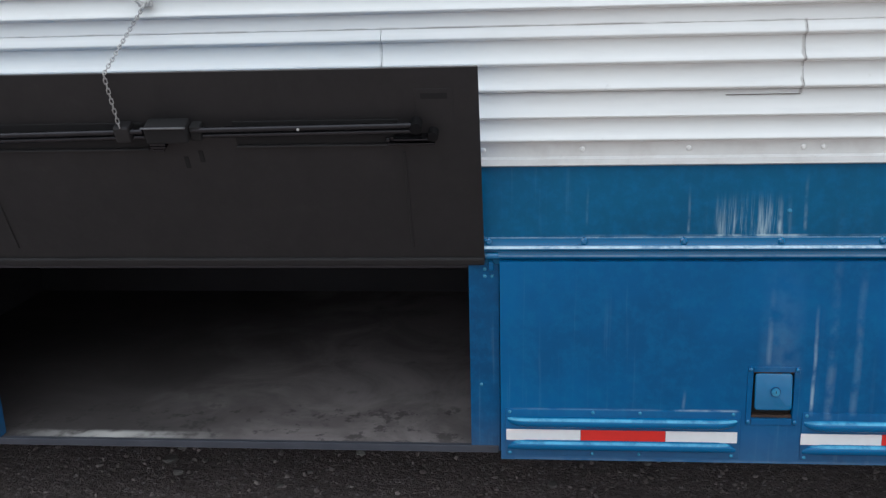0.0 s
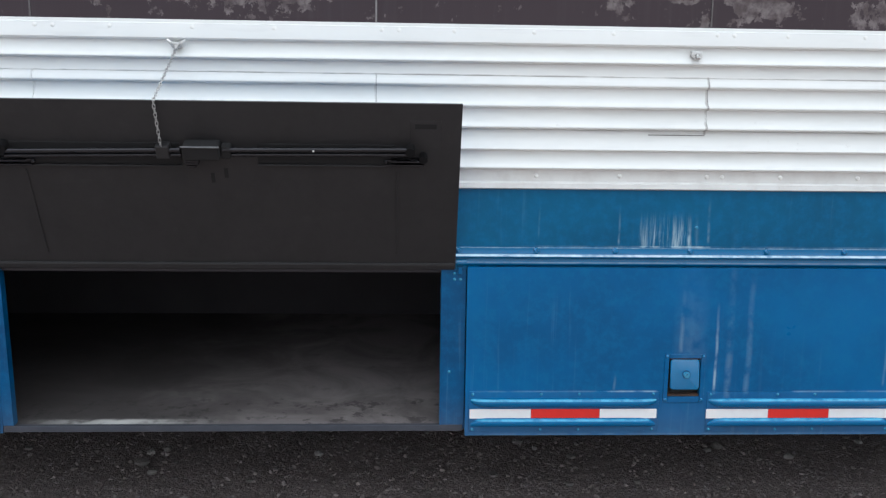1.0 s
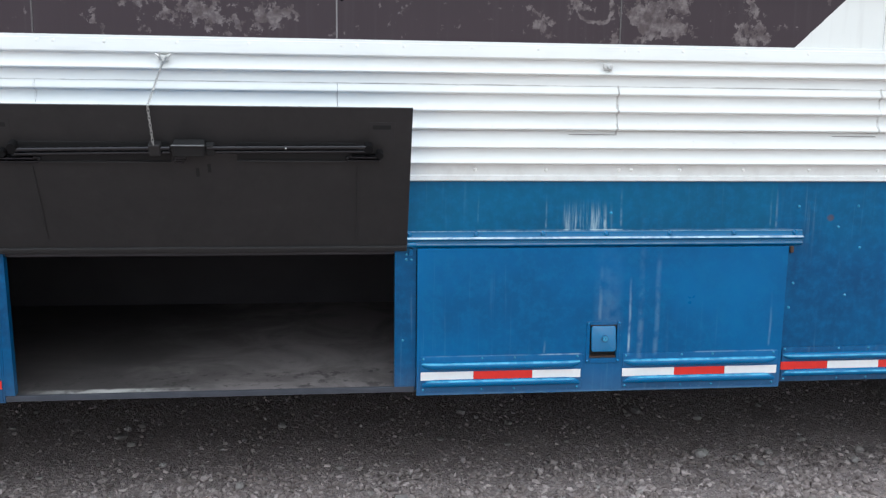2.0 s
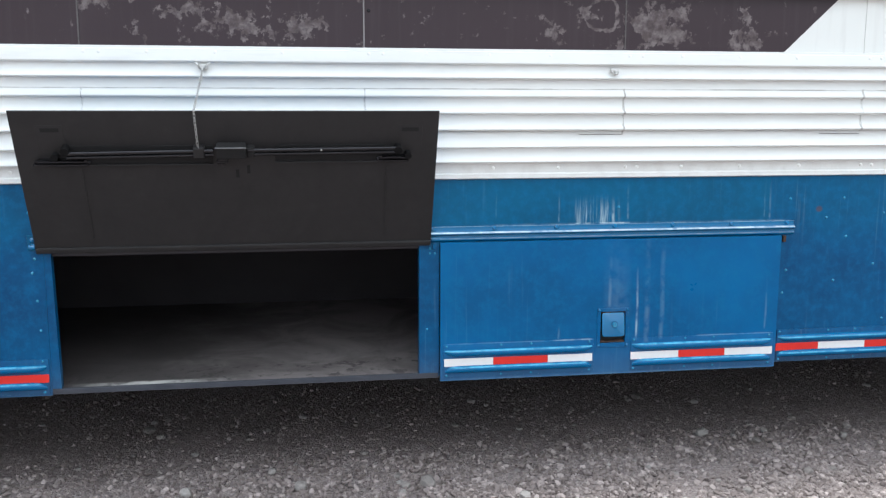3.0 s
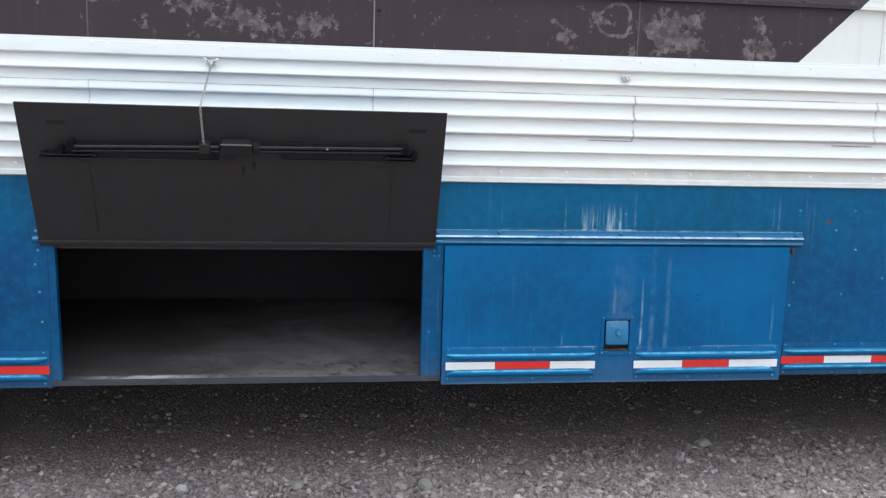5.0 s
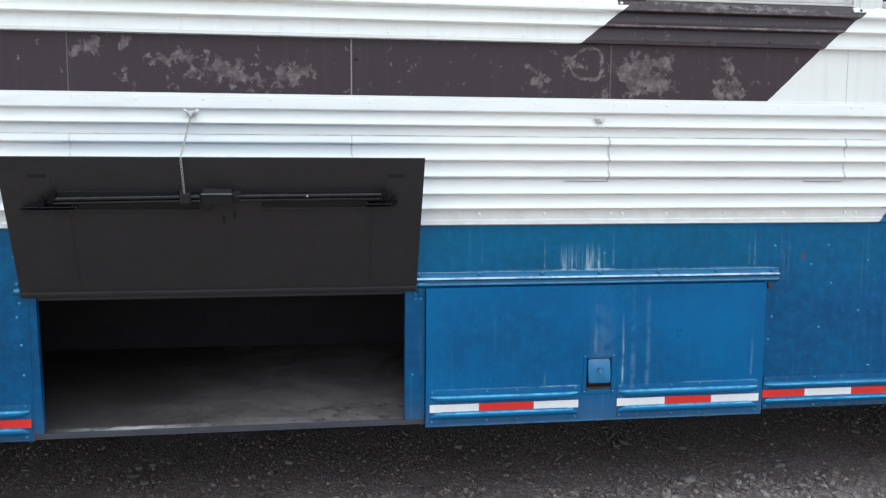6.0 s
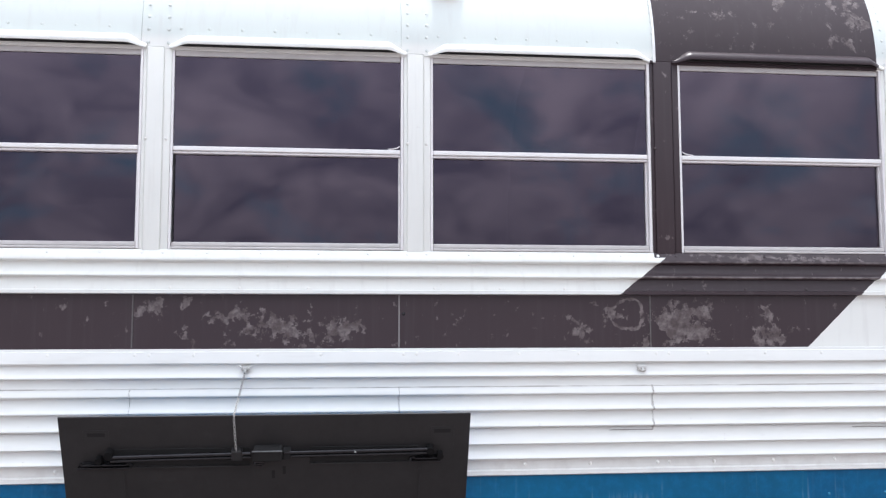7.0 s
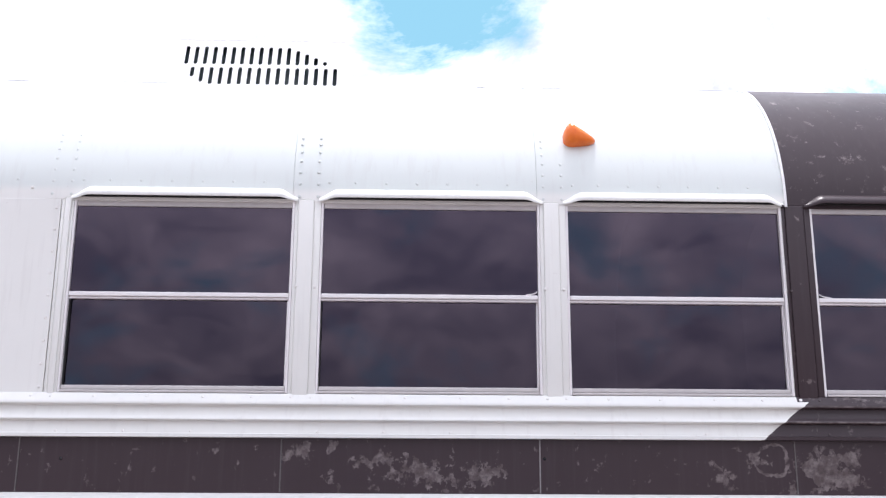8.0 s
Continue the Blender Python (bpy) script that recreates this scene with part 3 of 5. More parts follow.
def box(bm, x0, x1, y0, y1, z0, z1, bevel=0.0, m=None, segments=2):
    made = bmesh.ops.create_cube(bm, size=1.0)["verts"]
    for v in made:
        v.co = Vector((x0 + (v.co.x + 0.5) * (x1 - x0), y0 + (v.co.y + 0.5) * (y1 - y0), z0 + (v.co.z + 0.5) * (z1 - z0)))
    if m is not None:
        for v in made:
            v.co = m @ v.co
    if bevel > 0:
        edges = list({e for v in made for e in v.link_edges})
        bmesh.ops.bevel(bm, geom=edges, offset=bevel, segments=segments, affect="EDGES", profile=0.5)
    return bm


def boxed(*args, **kw):
    return box(bmesh.new(), *args, **kw)


def sheet(bm, prof, x0, x1, t=0.002, back=(1.0, 0.0)):
    """A bent sheet: a profile of (y, z), run along x, with thickness t towards back."""
    rows = []
    for x in (x0, x1):
        front = [bm.verts.new((x, y, z)) for y, z in prof]
        rear = [bm.verts.new((x, y + t * back[0], z + t * back[1])) for y, z in prof]
        rows.append((front, rear))
    (fa, ra), (fb, rb) = rows
    for i in range(len(prof) - 1):
        bm.faces.new((fa[i], fb[i], fb[i + 1], fa[i + 1]))
        bm.faces.new((ra[i], ra[i + 1], rb[i + 1], rb[i]))
        bm.faces.new((fa[i], fa[i + 1], ra[i + 1], ra[i]))
        bm.faces.new((fb[i], rb[i], rb[i + 1], fb[i + 1]))
    bm.faces.new((fa[0], ra[0], rb[0], fb[0]))
    bm.faces.new((fa[-1], fb[-1], rb[-1], ra[-1]))
    return bm


def dome(bm, x, y, z, r=0.005, h=0.0025, normal=(0, -1, 0), n=8):
    """A rivet or bolt head on a surface."""
    nrm = Vector(normal).normalized()
    u = nrm.orthogonal().normalized()
    w = nrm.cross(u)
    c = Vector((x, y, z))
    rings = []
    for rad, up in ((r, -0.0006), (r * 0.92, h * 0.55), (r * 0.5, h)):
        rings.append([bm.verts.new(c + nrm * up + (u * math.cos(a) + w * math.sin(a)) * rad) for a in [2 * math.pi * i / n for i in range(n)]])
    for a, b in zip(rings, rings[1:]):
        for i in range(n):
            bm.faces.new((a[i], a[(i + 1) % n], b[(i + 1) % n], b[i]))
    bm.faces.new(rings[-1])
    return bm


HEADS = {}


def rivets(name, spots, material, parent):
    """Rivet heads on one mesh for each size: (x, y, z, radius, height, normal). Those far along the bus are joined into one part."""
    rest = bmesh.new()
    for x, y, z, r, h, normal in spots:
        if not -1.75 < x < 1.75:
            dome(rest, x, y, z, r, h, normal)
            continue
        key = (name, r, h, material.name)
        if key not in HEADS:
            HEADS[key] = part(name, dome(bmesh.new(), 0, 0, 0, r, h, (0, 0, 1)), material, parent)
            smooth(HEADS[key], 50)
            ob = HEADS[key]
        else:
            ob = new(name, HEADS[key].data)
            ob.parent = parent
        ob.matrix_basis = Matrix.Translation((x, y, z)) @ Vector(normal).to_track_quat("Z", "Y").to_matrix().to_4x4()
    if rest.verts:
        smooth(part(name, rest, material, parent), 50)["kind"] = "stuff"
    else:
        rest.free()


def rod(bm, a, b, r, n=10):
    a, b = Vector(a), Vector(b)
    d = (b - a).normalized()
    u = d.orthogonal().normalized()
    w = d.cross(u)
    rings = [[bm.verts.new(p + (u * math.cos(t) + w * math.sin(t)) * r) for t in [2 * math.pi * i / n for i in range(n)]] for p in (a, b)]
    for i in range(n):
        bm.faces.new((rings[0][i], rings[0][(i + 1) % n], rings[1][(i + 1) % n], rings[1][i]))
    bm.faces.new(rings[0][::-1])
    bm.faces.new(rings[1])
    return bm


def flute(z0, z1, depth=0.0160, y=0.0, n=11):
    """One flute: hollow at its top z0, sweeping out to a rounded crest, then rolling back under at its foot z1."""
    out, h = [], z1 - z0
    for i in range(n):
        s = i / (n - 1)
        out.append((y - depth * (0.16 * s + 0.805 * s ** 3.2), z0 + h * 0.82 * s))
    for d, s in ((1.0, 0.862), (0.985, 0.895), (0.92, 0.922), (0.78, 0.945), (0.55, 0.967), (0.25, 0.987)):
        out.append((y - depth * d, z0 + h * s))
    return out


# ---- ground ----
def spaced(lo, hi, step, far):
    inner = list(np.arange(lo, hi + step / 2, step))
    out, d = [], step
    a, b = lo, hi
    left, right = [], []
    while d < far:
        d *= 1.6
        a, b = a - d, b + d
        left.append(a)
        right.append(b)
    return left[::-1] + inner + right


def build_ground():
    xs, ys = spaced(-2.4, 3.2, 0.025, 700.0), spaced(-1.2, 1.3, 0.025, 700.0)
    verts = []
    for y in ys:
        for x in xs:
            near = -2.5 < x < 3.3 and -1.3 < y < 1.4
            z = (noise.noise((x * 9, y * 9, 0)) * 0.006 + noise.noise((x * 31, y * 31, 3)) * 0.005) if near else 0.0
            verts.append((x, y, z))
    nx = len(xs)
    faces = [(j * nx + i, j * nx + i + 1, (j + 1) * nx + i + 1, (j + 1) * nx + i) for j in range(len(ys) - 1) for i in range(nx - 1)]
    mesh = bpy.data.meshes.new("ground")
    mesh.from_pydata(verts, [], faces)
    mesh.materials.append(GRAVEL)
    ob = new("ground", mesh)
    return tagged(smooth(ob, 180), "brown-grey compacted gravel yard, dry and dusty", "ground", kind="structure")


build_ground()

ICO = (1 + 5 ** 0.5) / 2
ICO_V = [Vector(v).normalized() for v in ((-1, ICO, 0), (1, ICO, 0), (-1, -ICO, 0), (1, -ICO, 0), (0, -1, ICO), (0, 1, ICO), (0, -1, -ICO), (0, 1, -ICO), (ICO, 0, -1), (ICO, 0, 1), (-ICO, 0, -1), (-ICO, 0, 1))]
ICO_F = ((0, 11, 5), (0, 5, 1), (0, 1, 7), (0, 7, 10), (0, 10, 11), (1, 5, 9), (5, 11, 4), (11, 10, 2), (10, 7, 6), (7, 1, 8), (3, 9, 4), (3, 4, 2), (3, 2, 6), (3, 6, 8), (3, 8, 9), (4, 9, 5), (2, 4, 11), (6, 2, 10), (8, 6, 7), (9, 8, 1))


def build_pebbles(count=56000):
    rng = np.random.default_rng(7)
    verts, faces = [], []
    made = 0
    while made < count:
        x, y = rng.uniform(-2.3, 3.2), rng.uniform(-1.35, 1.0)
        thick = min(1.0, max(0.10, 0.85 - 2.3 * y)) * (0.45 + 0.9 * max(0.0, noise.noise((x * 2.2, y * 2.2, 5.0)) + 0.25))
        thick *= min(1.0, (y + 1.35) / 0.6) * min(1.0, (x + 2.3) / 0.6, (3.2 - x) / 0.6)
        if rng.random() > thick:
            continue
        made += 1
        r = 0.0036 + (0.0090 if y < 0.25 else 0.006) * rng.random() ** 2.6
        turn = Euler(rng.uniform(0, 6.3, 3)).to_matrix()
        sx = Vector(rng.uniform(0.55, 1.3, 3))
        base = len(verts)
        for v in ICO_V:
            p = turn @ Vector((v.x * sx.x, v.y * sx.y, v.z * sx.z * 0.8)) * (r * rng.uniform(0.66, 1.3))
            verts.append((x + p.x, y + p.y, max(p.z, -r) * 0.8 + r * 0.25))
        faces += [tuple(base + i for i in f) for f in ICO_F]
    mesh = bpy.data.meshes.new("gravel")
    mesh.from_pydata(verts, [], faces)
    mesh.materials.append(PEBBLE)
    tagged(new("gravel", mesh), "loose crushed grey pebbles lying on the yard", "gravel", kind="stuff")


build_pebbles()


def rock_mesh(seed):
    rng = np.random.default_rng(seed)
    bm = bmesh.new()
    bmesh.ops.create_icosphere(bm, subdivisions=2, radius=1.0)
    cuts = [(Vector(rng.normal(size=3)).normalized(), rng.uniform(0.6, 0.85)) for _ in range(7)]
    for v in bm.verts:
        for d, far in cuts:
            over = v.co.dot(d) - far
            if over > 0:
                v.co -= d * over
        v.co *= 1 + 0.06 * noise.noise(v.co * 2.5 + Vector((seed, 0, 0)))
        v.co.z *= 0.7
    mesh = bpy.data.meshes.new("stone")
    bmesh.ops.recalc_face_normals(bm, faces=bm.faces[:])
    bm.to_mesh(mesh)
    bm.free()
    mesh.materials.append(ROCK)
    return mesh


def build_stones():
    meshes = [rock_mesh(s) for s in range(6)]
    rng = np.random.default_rng(11)
    spots = [(-0.70, 0.519, 0.022), (-0.198, -0.016, 0.024), (1.135, 0.228, 0.024), (0.171, -0.038, 0.026), (-0.655, 0.46, 0.016),
             (-0.188, 0.579, 0.016), (0.325, 0.43, 0.014), (1.05, 0.63, 0.02), (1.01, 0.60, 0.014), (-0.52, -0.01, 0.02), (0.10, -0.05, 0.018)]
    while len(spots) < 120:
        spots.append((rng.uniform(-1.7, 2.4), rng.uniform(-0.5, 0.8), 0.008 + 0.011 * rng.random() ** 2))
    for i, (x, y, r) in enumerate(spots):
        ob = new("stone", meshes[i % 6])
        ob.location, ob.rotation_euler = (x, y, r * 0.35), (0, 0, rng.uniform(0, 6.3))
        ob.scale = (r * rng.uniform(0.8, 1.3), r, r * rng.uniform(0.8, 1.1))
        tagged(ob, "pale grey angular stone lying on the gravel" if r > 0.013 else "small grey stone lying on the gravel", "stone", "stones on the yard")


build_stones()

# ---- the bus ----
bus = tagged(new("bus"), "white, brown and blue bus with fluted siding, luggage bay open", "bus")
X0, X1, WIDE = -4.4, 5.2, 2.44
PITCH, PILLAR = 0.74, 0.051
WIN_Z0, WIN_Z1 = 1.526, 2.105
JOINTS = [PITCH * k for k in range(-5, 7)]

# fluted lower siding, in an upper run and two rows of lapped sheets
cap = [(0.004, 1.247), (-0.001, 1.2465), (-0.002, 1.240), (-0.006, 1.238), (-0.010, 1.222), (-0.0125, 1.208), (-0.010, 1.2045), (-0.004, 1.2035)]
upper = cap + flute(1.203, 1.163) + [(0.0, 1.1625), (-0.001, 1.152), (-0.0045, 1.1375), (-0.003, 1.1360)]
smooth(part("fluted_siding", sheet(bmesh.new(), upper, X0, X1), FLUTE, bus, "white painted fluted metal siding"), 40)
middle = [(-0.0022, 1.1420), (-0.0036, 1.1350), (-0.0085, 1.128), (-0.0130, 1.1205), (-0.0138, 1.1180), (-0.0130, 1.1160), (-0.0095, 1.1140), (-0.004, 1.1126)] + flute(1.112, 1.066) + flute(1.066, 1.020)
lower = [(0.004, 1.026), (-0.0005, 1.019), (-0.0022, 1.005), (-0.0075, 0.991), (-0.0138, 0.980), (-0.0148, 0.9775), (-0.0140, 0.9755), (-0.0100, 0.9738), (-0.004, 0.9725)] + flute(0.972, 0.930) + [(-0.003, 0.929), (-0.003, 0.904), (-0.009, 0.900), (-0.010, 0.889), (-0.004, 0.886)]
edges = [X0] + [j for j in JOINTS if X0 + 0.2 < j < X1 - 0.2] + [X1]
for a, b in zip(edges, edges[1:]):
    smooth(part("fluted_panel", sheet(bmesh.new(), middle, a + 0.0005, b - 0.0005), FLUTE, bus), 40)
smooth(part("fluted_panel", sheet(bmesh.new(), lower, X0, X1), FLUTE, bus), 40)
spots = []
for j in JOINTS:
    spots += [(j + dx, -0.0075, 1.231, 0.0052, 0.0019, (0, -1, 0.25)) for dx in (0.012, 0.050, 0.17, 0.345, 0.52)]
    spots += [(j + dx, -0.003, 0.917, 0.0055, 0.0028, (0, -1, 0)) for dx in (0.010, 0.045, 0.18, 0.36, 0.55)]
rivets("siding_rivet", spots, WHITE, bus)
for a, b in ((0.56, 0.738), (1.30, 1.476)):
    part("lap_gap", boxed(a + 0.05, b, -0.0040, -0.0005, 1.0100, 1.0114), GRIME, bus)
# unseen dark wall, added behind the siding to keep light out
part("light_block_wall", boxed(X0 + 0.01, X1 - 0.01, 0.014, 0.04, 0.72, 1.50), DARK, bus)

# belt panels between the two runs of fluting
for a, b in zip(edges, edges[1:]):
    part("belt_panel", boxed(a + 0.002, b - 0.002, 0.004, 0.008, 1.243, 1.4035, 0.0008), COACH, bus, "brown painted belt panel with peeling paint" if b < 1.3 else "")
    if a > X0:
        part("belt_joint", boxed(a - 0.0019, a + 0.0019, 0.0024, 0.0045, 1.245, 1.402, 0.0006), COACH if a > 1.3 else SEAM if abs(a) < 0.1 else SEAM_DARK, bus)
for x, z in ((0.013, 1.345), (-1.36, 1.34)):
    smooth(part("belt_bolt", dome(bmesh.new(), x, 0.004, z, 0.005, 0.003), ROD, bus), 50)

# fluted rail under the windows
rail = [(0.03, 1.5268), (-0.004, 1.5245), (-0.0165, 1.504), (-0.0192, 1.4975), (-0.0188, 1.4945), (-0.0160, 1.4920), (-0.0105, 1.4903), (-0.005, 1.4893)] + flute(1.489, 1.446, 0.0155, -0.002) + [(-0.002, 1.4450), (-0.003, 1.433), (-0.0075, 1.4125), (-0.013, 1.411), (-0.013, 1.4015), (0.002, 1.4005)]
smooth(part("window_rail", sheet(bmesh.new(), rail, X0, X1), COACH, bus, "white and brown fluted rail under the windows"), 40)
spots = []
for k in range(-6, 7):
    c = PILLAR + PITCH * k
    spots += [(c + dx, -0.0100, 1.5155, 0.0048, 0.0017, (0, -0.85, 0.53)) for dx in (-0.028, 0.028, 0.15, 0.30, 0.46, 0.60)]
    spots += [(c + dx, -0.0075, 1.418, 0.0038, 0.0018, (0, -1, 0.2)) for dx in (0.05, 0.24, 0.43)]
brown_rail = [q for q in spots if 0.655 + (q[2] - 1.40) * 1.24 < q[0] < 1.388 + (q[2] - 1.40) * 1.2]
rivets("rail_rivet", [q for q in spots if q not in brown_rail], WHITE, bus)
rivets("rail_rivet", brown_rail, BROWN, bus)


# windows
def add_window(c, catch=0):
    """catch: 1 or -1 for a sash catch at the fore or aft end of the meeting rail."""
    x0, x1 = c - 0.3305 + (0.010 if 0.8 < c < 1.4 else 0.0), c + 0.3300
    pane_y = 0.016
    win = part("window", boxed(x0, x0 + 0.007, 0.001, 0.034, WIN_Z0, WIN_Z1, 0.001), ALU, bus, "two-sash bus window with dark tinted panes")
    part("window_frame", boxed(x1 - 0.008, x1, -0.002, 0.034, WIN_Z0, WIN_Z1, 0.002), ALU, win)
    # top rail takes the sill's grey: the hood's shade is in its colour
    part("window_frame", boxed(x0 + 0.0075, x1 - 0.0085, 0.004, 0.034, WIN_Z1 - 0.024, WIN_Z1, 0.002), SILL, win, "aluminium top rail, greyed for the drip hood's shade")
    bm = boxed(x0 + 0.0075, x1 - 0.0085, -0.004, 0.034, WIN_Z0, WIN_Z0 + 0.007, 0.002)
    box(bm, x0 + 0.0075, x1 - 0.0085, 0.004, 0.032, WIN_Z0 + 0.0072, WIN_Z0 + 0.021, 0.004, segments=3)
    part("window_sill", bm, SILL, win, "grey oxidised aluminium sill")
    bm = boxed(x0 + 0.0075, x1 - 0.0085, 0.001, 0.016, 1.806, 1.820, 0.003, segments=3)
    box(bm, x0 + 0.0075, x1 - 0.0085, 0.006, 0.030, 1.799, 1.8058, 0.002)
    part("meeting_rail", bm, ALU, win)
    part("pane", boxed(x0 + 0.006, x1 - 0.007, pane_y - 0.006, pane_y - 0.002, 1.817, WIN_Z1 - 0.022), GLASS, win, "dark tinted upper pane")
    part("pane", boxed(x0 + 0.009, x1 - 0.012, pane_y + 0.006, pane_y + 0.010, WIN_Z0 + 0.016, 1.801), GLASS, win, "dark tinted lower pane")
    part("glazing_and_shade_strip", boxed(x0 + 0.0075, x0 + 0.0105, 0.012, 0.030, WIN_Z0 + 0.0215, 1.7985, 0.001), GASKET, win)
    part("glazing_and_shade_strip", boxed(x1 - 0.0135, x1 - 0.0085, 0.012, 0.030, WIN_Z0 + 0.0215, 1.7985, 0.001), ALU, win)
    # added black strip in place of the shadow line under the hood
    part("glazing_and_shade_strip", boxed(c - 0.312, c + 0.312, -0.0068, -0.0033, 2.1068, 2.1140, 0.001), GASKET, win, "black strip, the drip hood's shadow put in as colour")
    if catch:
        bm = bmesh.new()
        bend = [(0.044, 1.8215), (0.030, 1.8225), (0.018, 1.8255), (0.010, 1.8310)]
        ends = [Vector((x1 - u if catch > 0 else x0 + u, 0.004, z)) for u, z in bend]
        for p, q in zip(ends, ends[1:]):
            rod(bm, p, q, 0.0016, 8)
        smooth(part("sash_catch", bm, ALU, win, "thin bent sash catch"), 40)
    return win


WINDOWS = [PILLAR + PITCH * (k + 0.5) for k in range(-2, 4)]
for c in WINDOWS:
    add_window(c, {-1: 1, 1: -1}.get(round((c - PILLAR) / PITCH - 0.5), 0))

# pillars, each with a raised face
for k in range(-2, 5):
    c = PILLAR + PITCH * k
    a, b = c - 0.0395, c + (0.049 if k == 1 else 0.039)
    if k == -2:
        a = c + 0.003
    bm = boxed(a, b, -0.001, 0.035, 1.512, 2.106, 0.001)
    box(bm, a + 0.010, b - 0.020 if k > -2 else b - 0.006, -0.006, -0.0015, 1.516, 2.105, 0.0042, segments=3)
    pil = smooth(part("window_pillar", bm, COACH, bus, "brown painted window pillar" if k == 1 else ""), 50)
    rivets("pillar_rivet", [(c + dx, -0.006 if dx < 0 else -0.001, 1.838, 0.005, 0.0026, (0, -1, 0)) for dx in (-0.028, 0.028) if k > -2 or dx > 0], BROWN if k == 1 else WHITE, pil)

# blank side panels fore and aft of the windows
left_end = PILLAR - 2 * PITCH + 0.001
right_start = PILLAR + 4 * PITCH + 0.0395
blank = part("side_panel", boxed(X0, left_end, -0.003, 0.02, 1.512, 2.0995, 0.0008), COACH, bus, "plain white painted side panel with rivets")
part("side_panel", boxed(right_start, X1, -0.001, 0.02, 1.512, 2.106, 0.001), COACH, bus)
spots = [(left_end - 0.012, -0.003, 1.54 + 0.0665 * i, 0.005, 0.0024, (0, -1, 0)) for i in range(9)]
spots += [(left_end - 0.09 - 0.10 * i, -0.003, 2.134, 0.005, 0.0024, (0, -1, 0)) for i in range(12)]
rivets("panel_rivet", spots, WHITE, blank)

# roof: a round shoulder and a shallow crown
R, ZS = 0.54, 2.113


def roof_profile(out=0.0):
    pts = [(0.0 - out, 2.100)]
    for i in range(0, 17):
        a = radians(72.0 * i / 16)
        pts.append((R - (R + out) * math.cos(a), ZS + (R + out) * math.sin(a)))
    y, z = pts[-1]
    slope = math.tan(radians(18.0))
    run = WIDE / 2 - y
    for i in range(1, 9):
        s = i / 8
        pts.append((y + run * s, z + slope * run * (s - s * s / 2)))
    near = pts[:]
    return near + [(WIDE - a, b) for a, b in near[-2::-1]]


def roof_piece(a, b, out):
    prof, inner = roof_profile(out), roof_profile(out - 0.004)
    bm = bmesh.new()
    rows = [[bm.verts.new((x, y, z - (0.004 if p is inner else 0))) for y, z in p] for x in (a, b) for p in (prof, inner)]
    fa, ra, fb, rb = rows
    for i in range(len(prof) - 1):
        bm.faces.new((fa[i], fb[i], fb[i + 1], fa[i + 1]))
        bm.faces.new((ra[i], ra[i + 1], rb[i + 1], rb[i]))
        bm.faces.new((fa[i], fa[i + 1], ra[i + 1], ra[i]))
        bm.faces.new((fb[i], rb[i], rb[i + 1], fb[i + 1]))
    bm.faces.new((fa[0], ra[0], rb[0], fb[0]))
    bm.faces.new((fa[-1], fb[-1], rb[-1], ra[-1]))
    return bm


def on_roof(z):
    """The near shoulder's y and outward normal at a height."""
    if z <= ZS:
        return 0.0, (0, -1, 0)
    a = math.asin(min(1.0, (z - ZS) / R))
    return R - R * math.cos(a), (0, -math.cos(a), math.sin(a))


cuts = [X0] + [PILLAR + PITCH * k - 0.047 for k in range(-5, 7)] + [X1]
for a, b in zip(cuts, cuts[1:]):
    hoop = 0.70 < a < 0.80
    proud = 0.003 if round((a - 0.004) / PITCH) % 2 == 0 else 0.0015
    smooth(part("roof_panel", roof_piece((1.4787 if abs(a - 1.484) < 0.01 else a) if not hoop else 0.7715, (1.4785 if hoop else 0.7708 if abs(b - 0.744) < 0.01 else b) - 0.0005, 0.0045 if hoop else proud), COACH, bus,
                "brown painted hoop of the roof" if hoop else ""), 30)
# a pale bead along the hoop's edge
bm = bmesh.new()
bead = roof_profile(0.0065)[:30]
for a, b in zip(bead, bead[1:]):
    rod(bm, (0.7665, *a), (0.7665, *b), 0.0045, 8)
smooth(part("roof_bead", bm, SHROUD, bus), 60)
spots = []
for k in range(-4, 6):
    c = PILLAR + PITCH * k
    for dx in (-0.028, 0.028):
        for z in (2.116, 2.156, 2.194, 2.232, 2.264, 2.292, 2.316):
            if dx > 0 and 2.26 < z and k == 0:
                continue
            y, nrm = on_roof(z)
            spots.append((c + dx, y - 0.003 * -nrm[1], z, 0.0048, 0.0016, nrm))
    y, nrm = on_roof(2.161)
    spots += [(c + dx, y - 0.003, 2.161, 0.0045, 0.0016, nrm) for dx in [0.062] + [0.142 + 0.0925 * i for i in range(6)]]
rivets("roof_rivet", [q for q in spots if not 0.7705 < q[0] < 1.4785], ROOF_WHITE, bus)
rivets("roof_rivet", [q for q in spots if 0.7705 < q[0] < 1.4785], BROWN, bus)


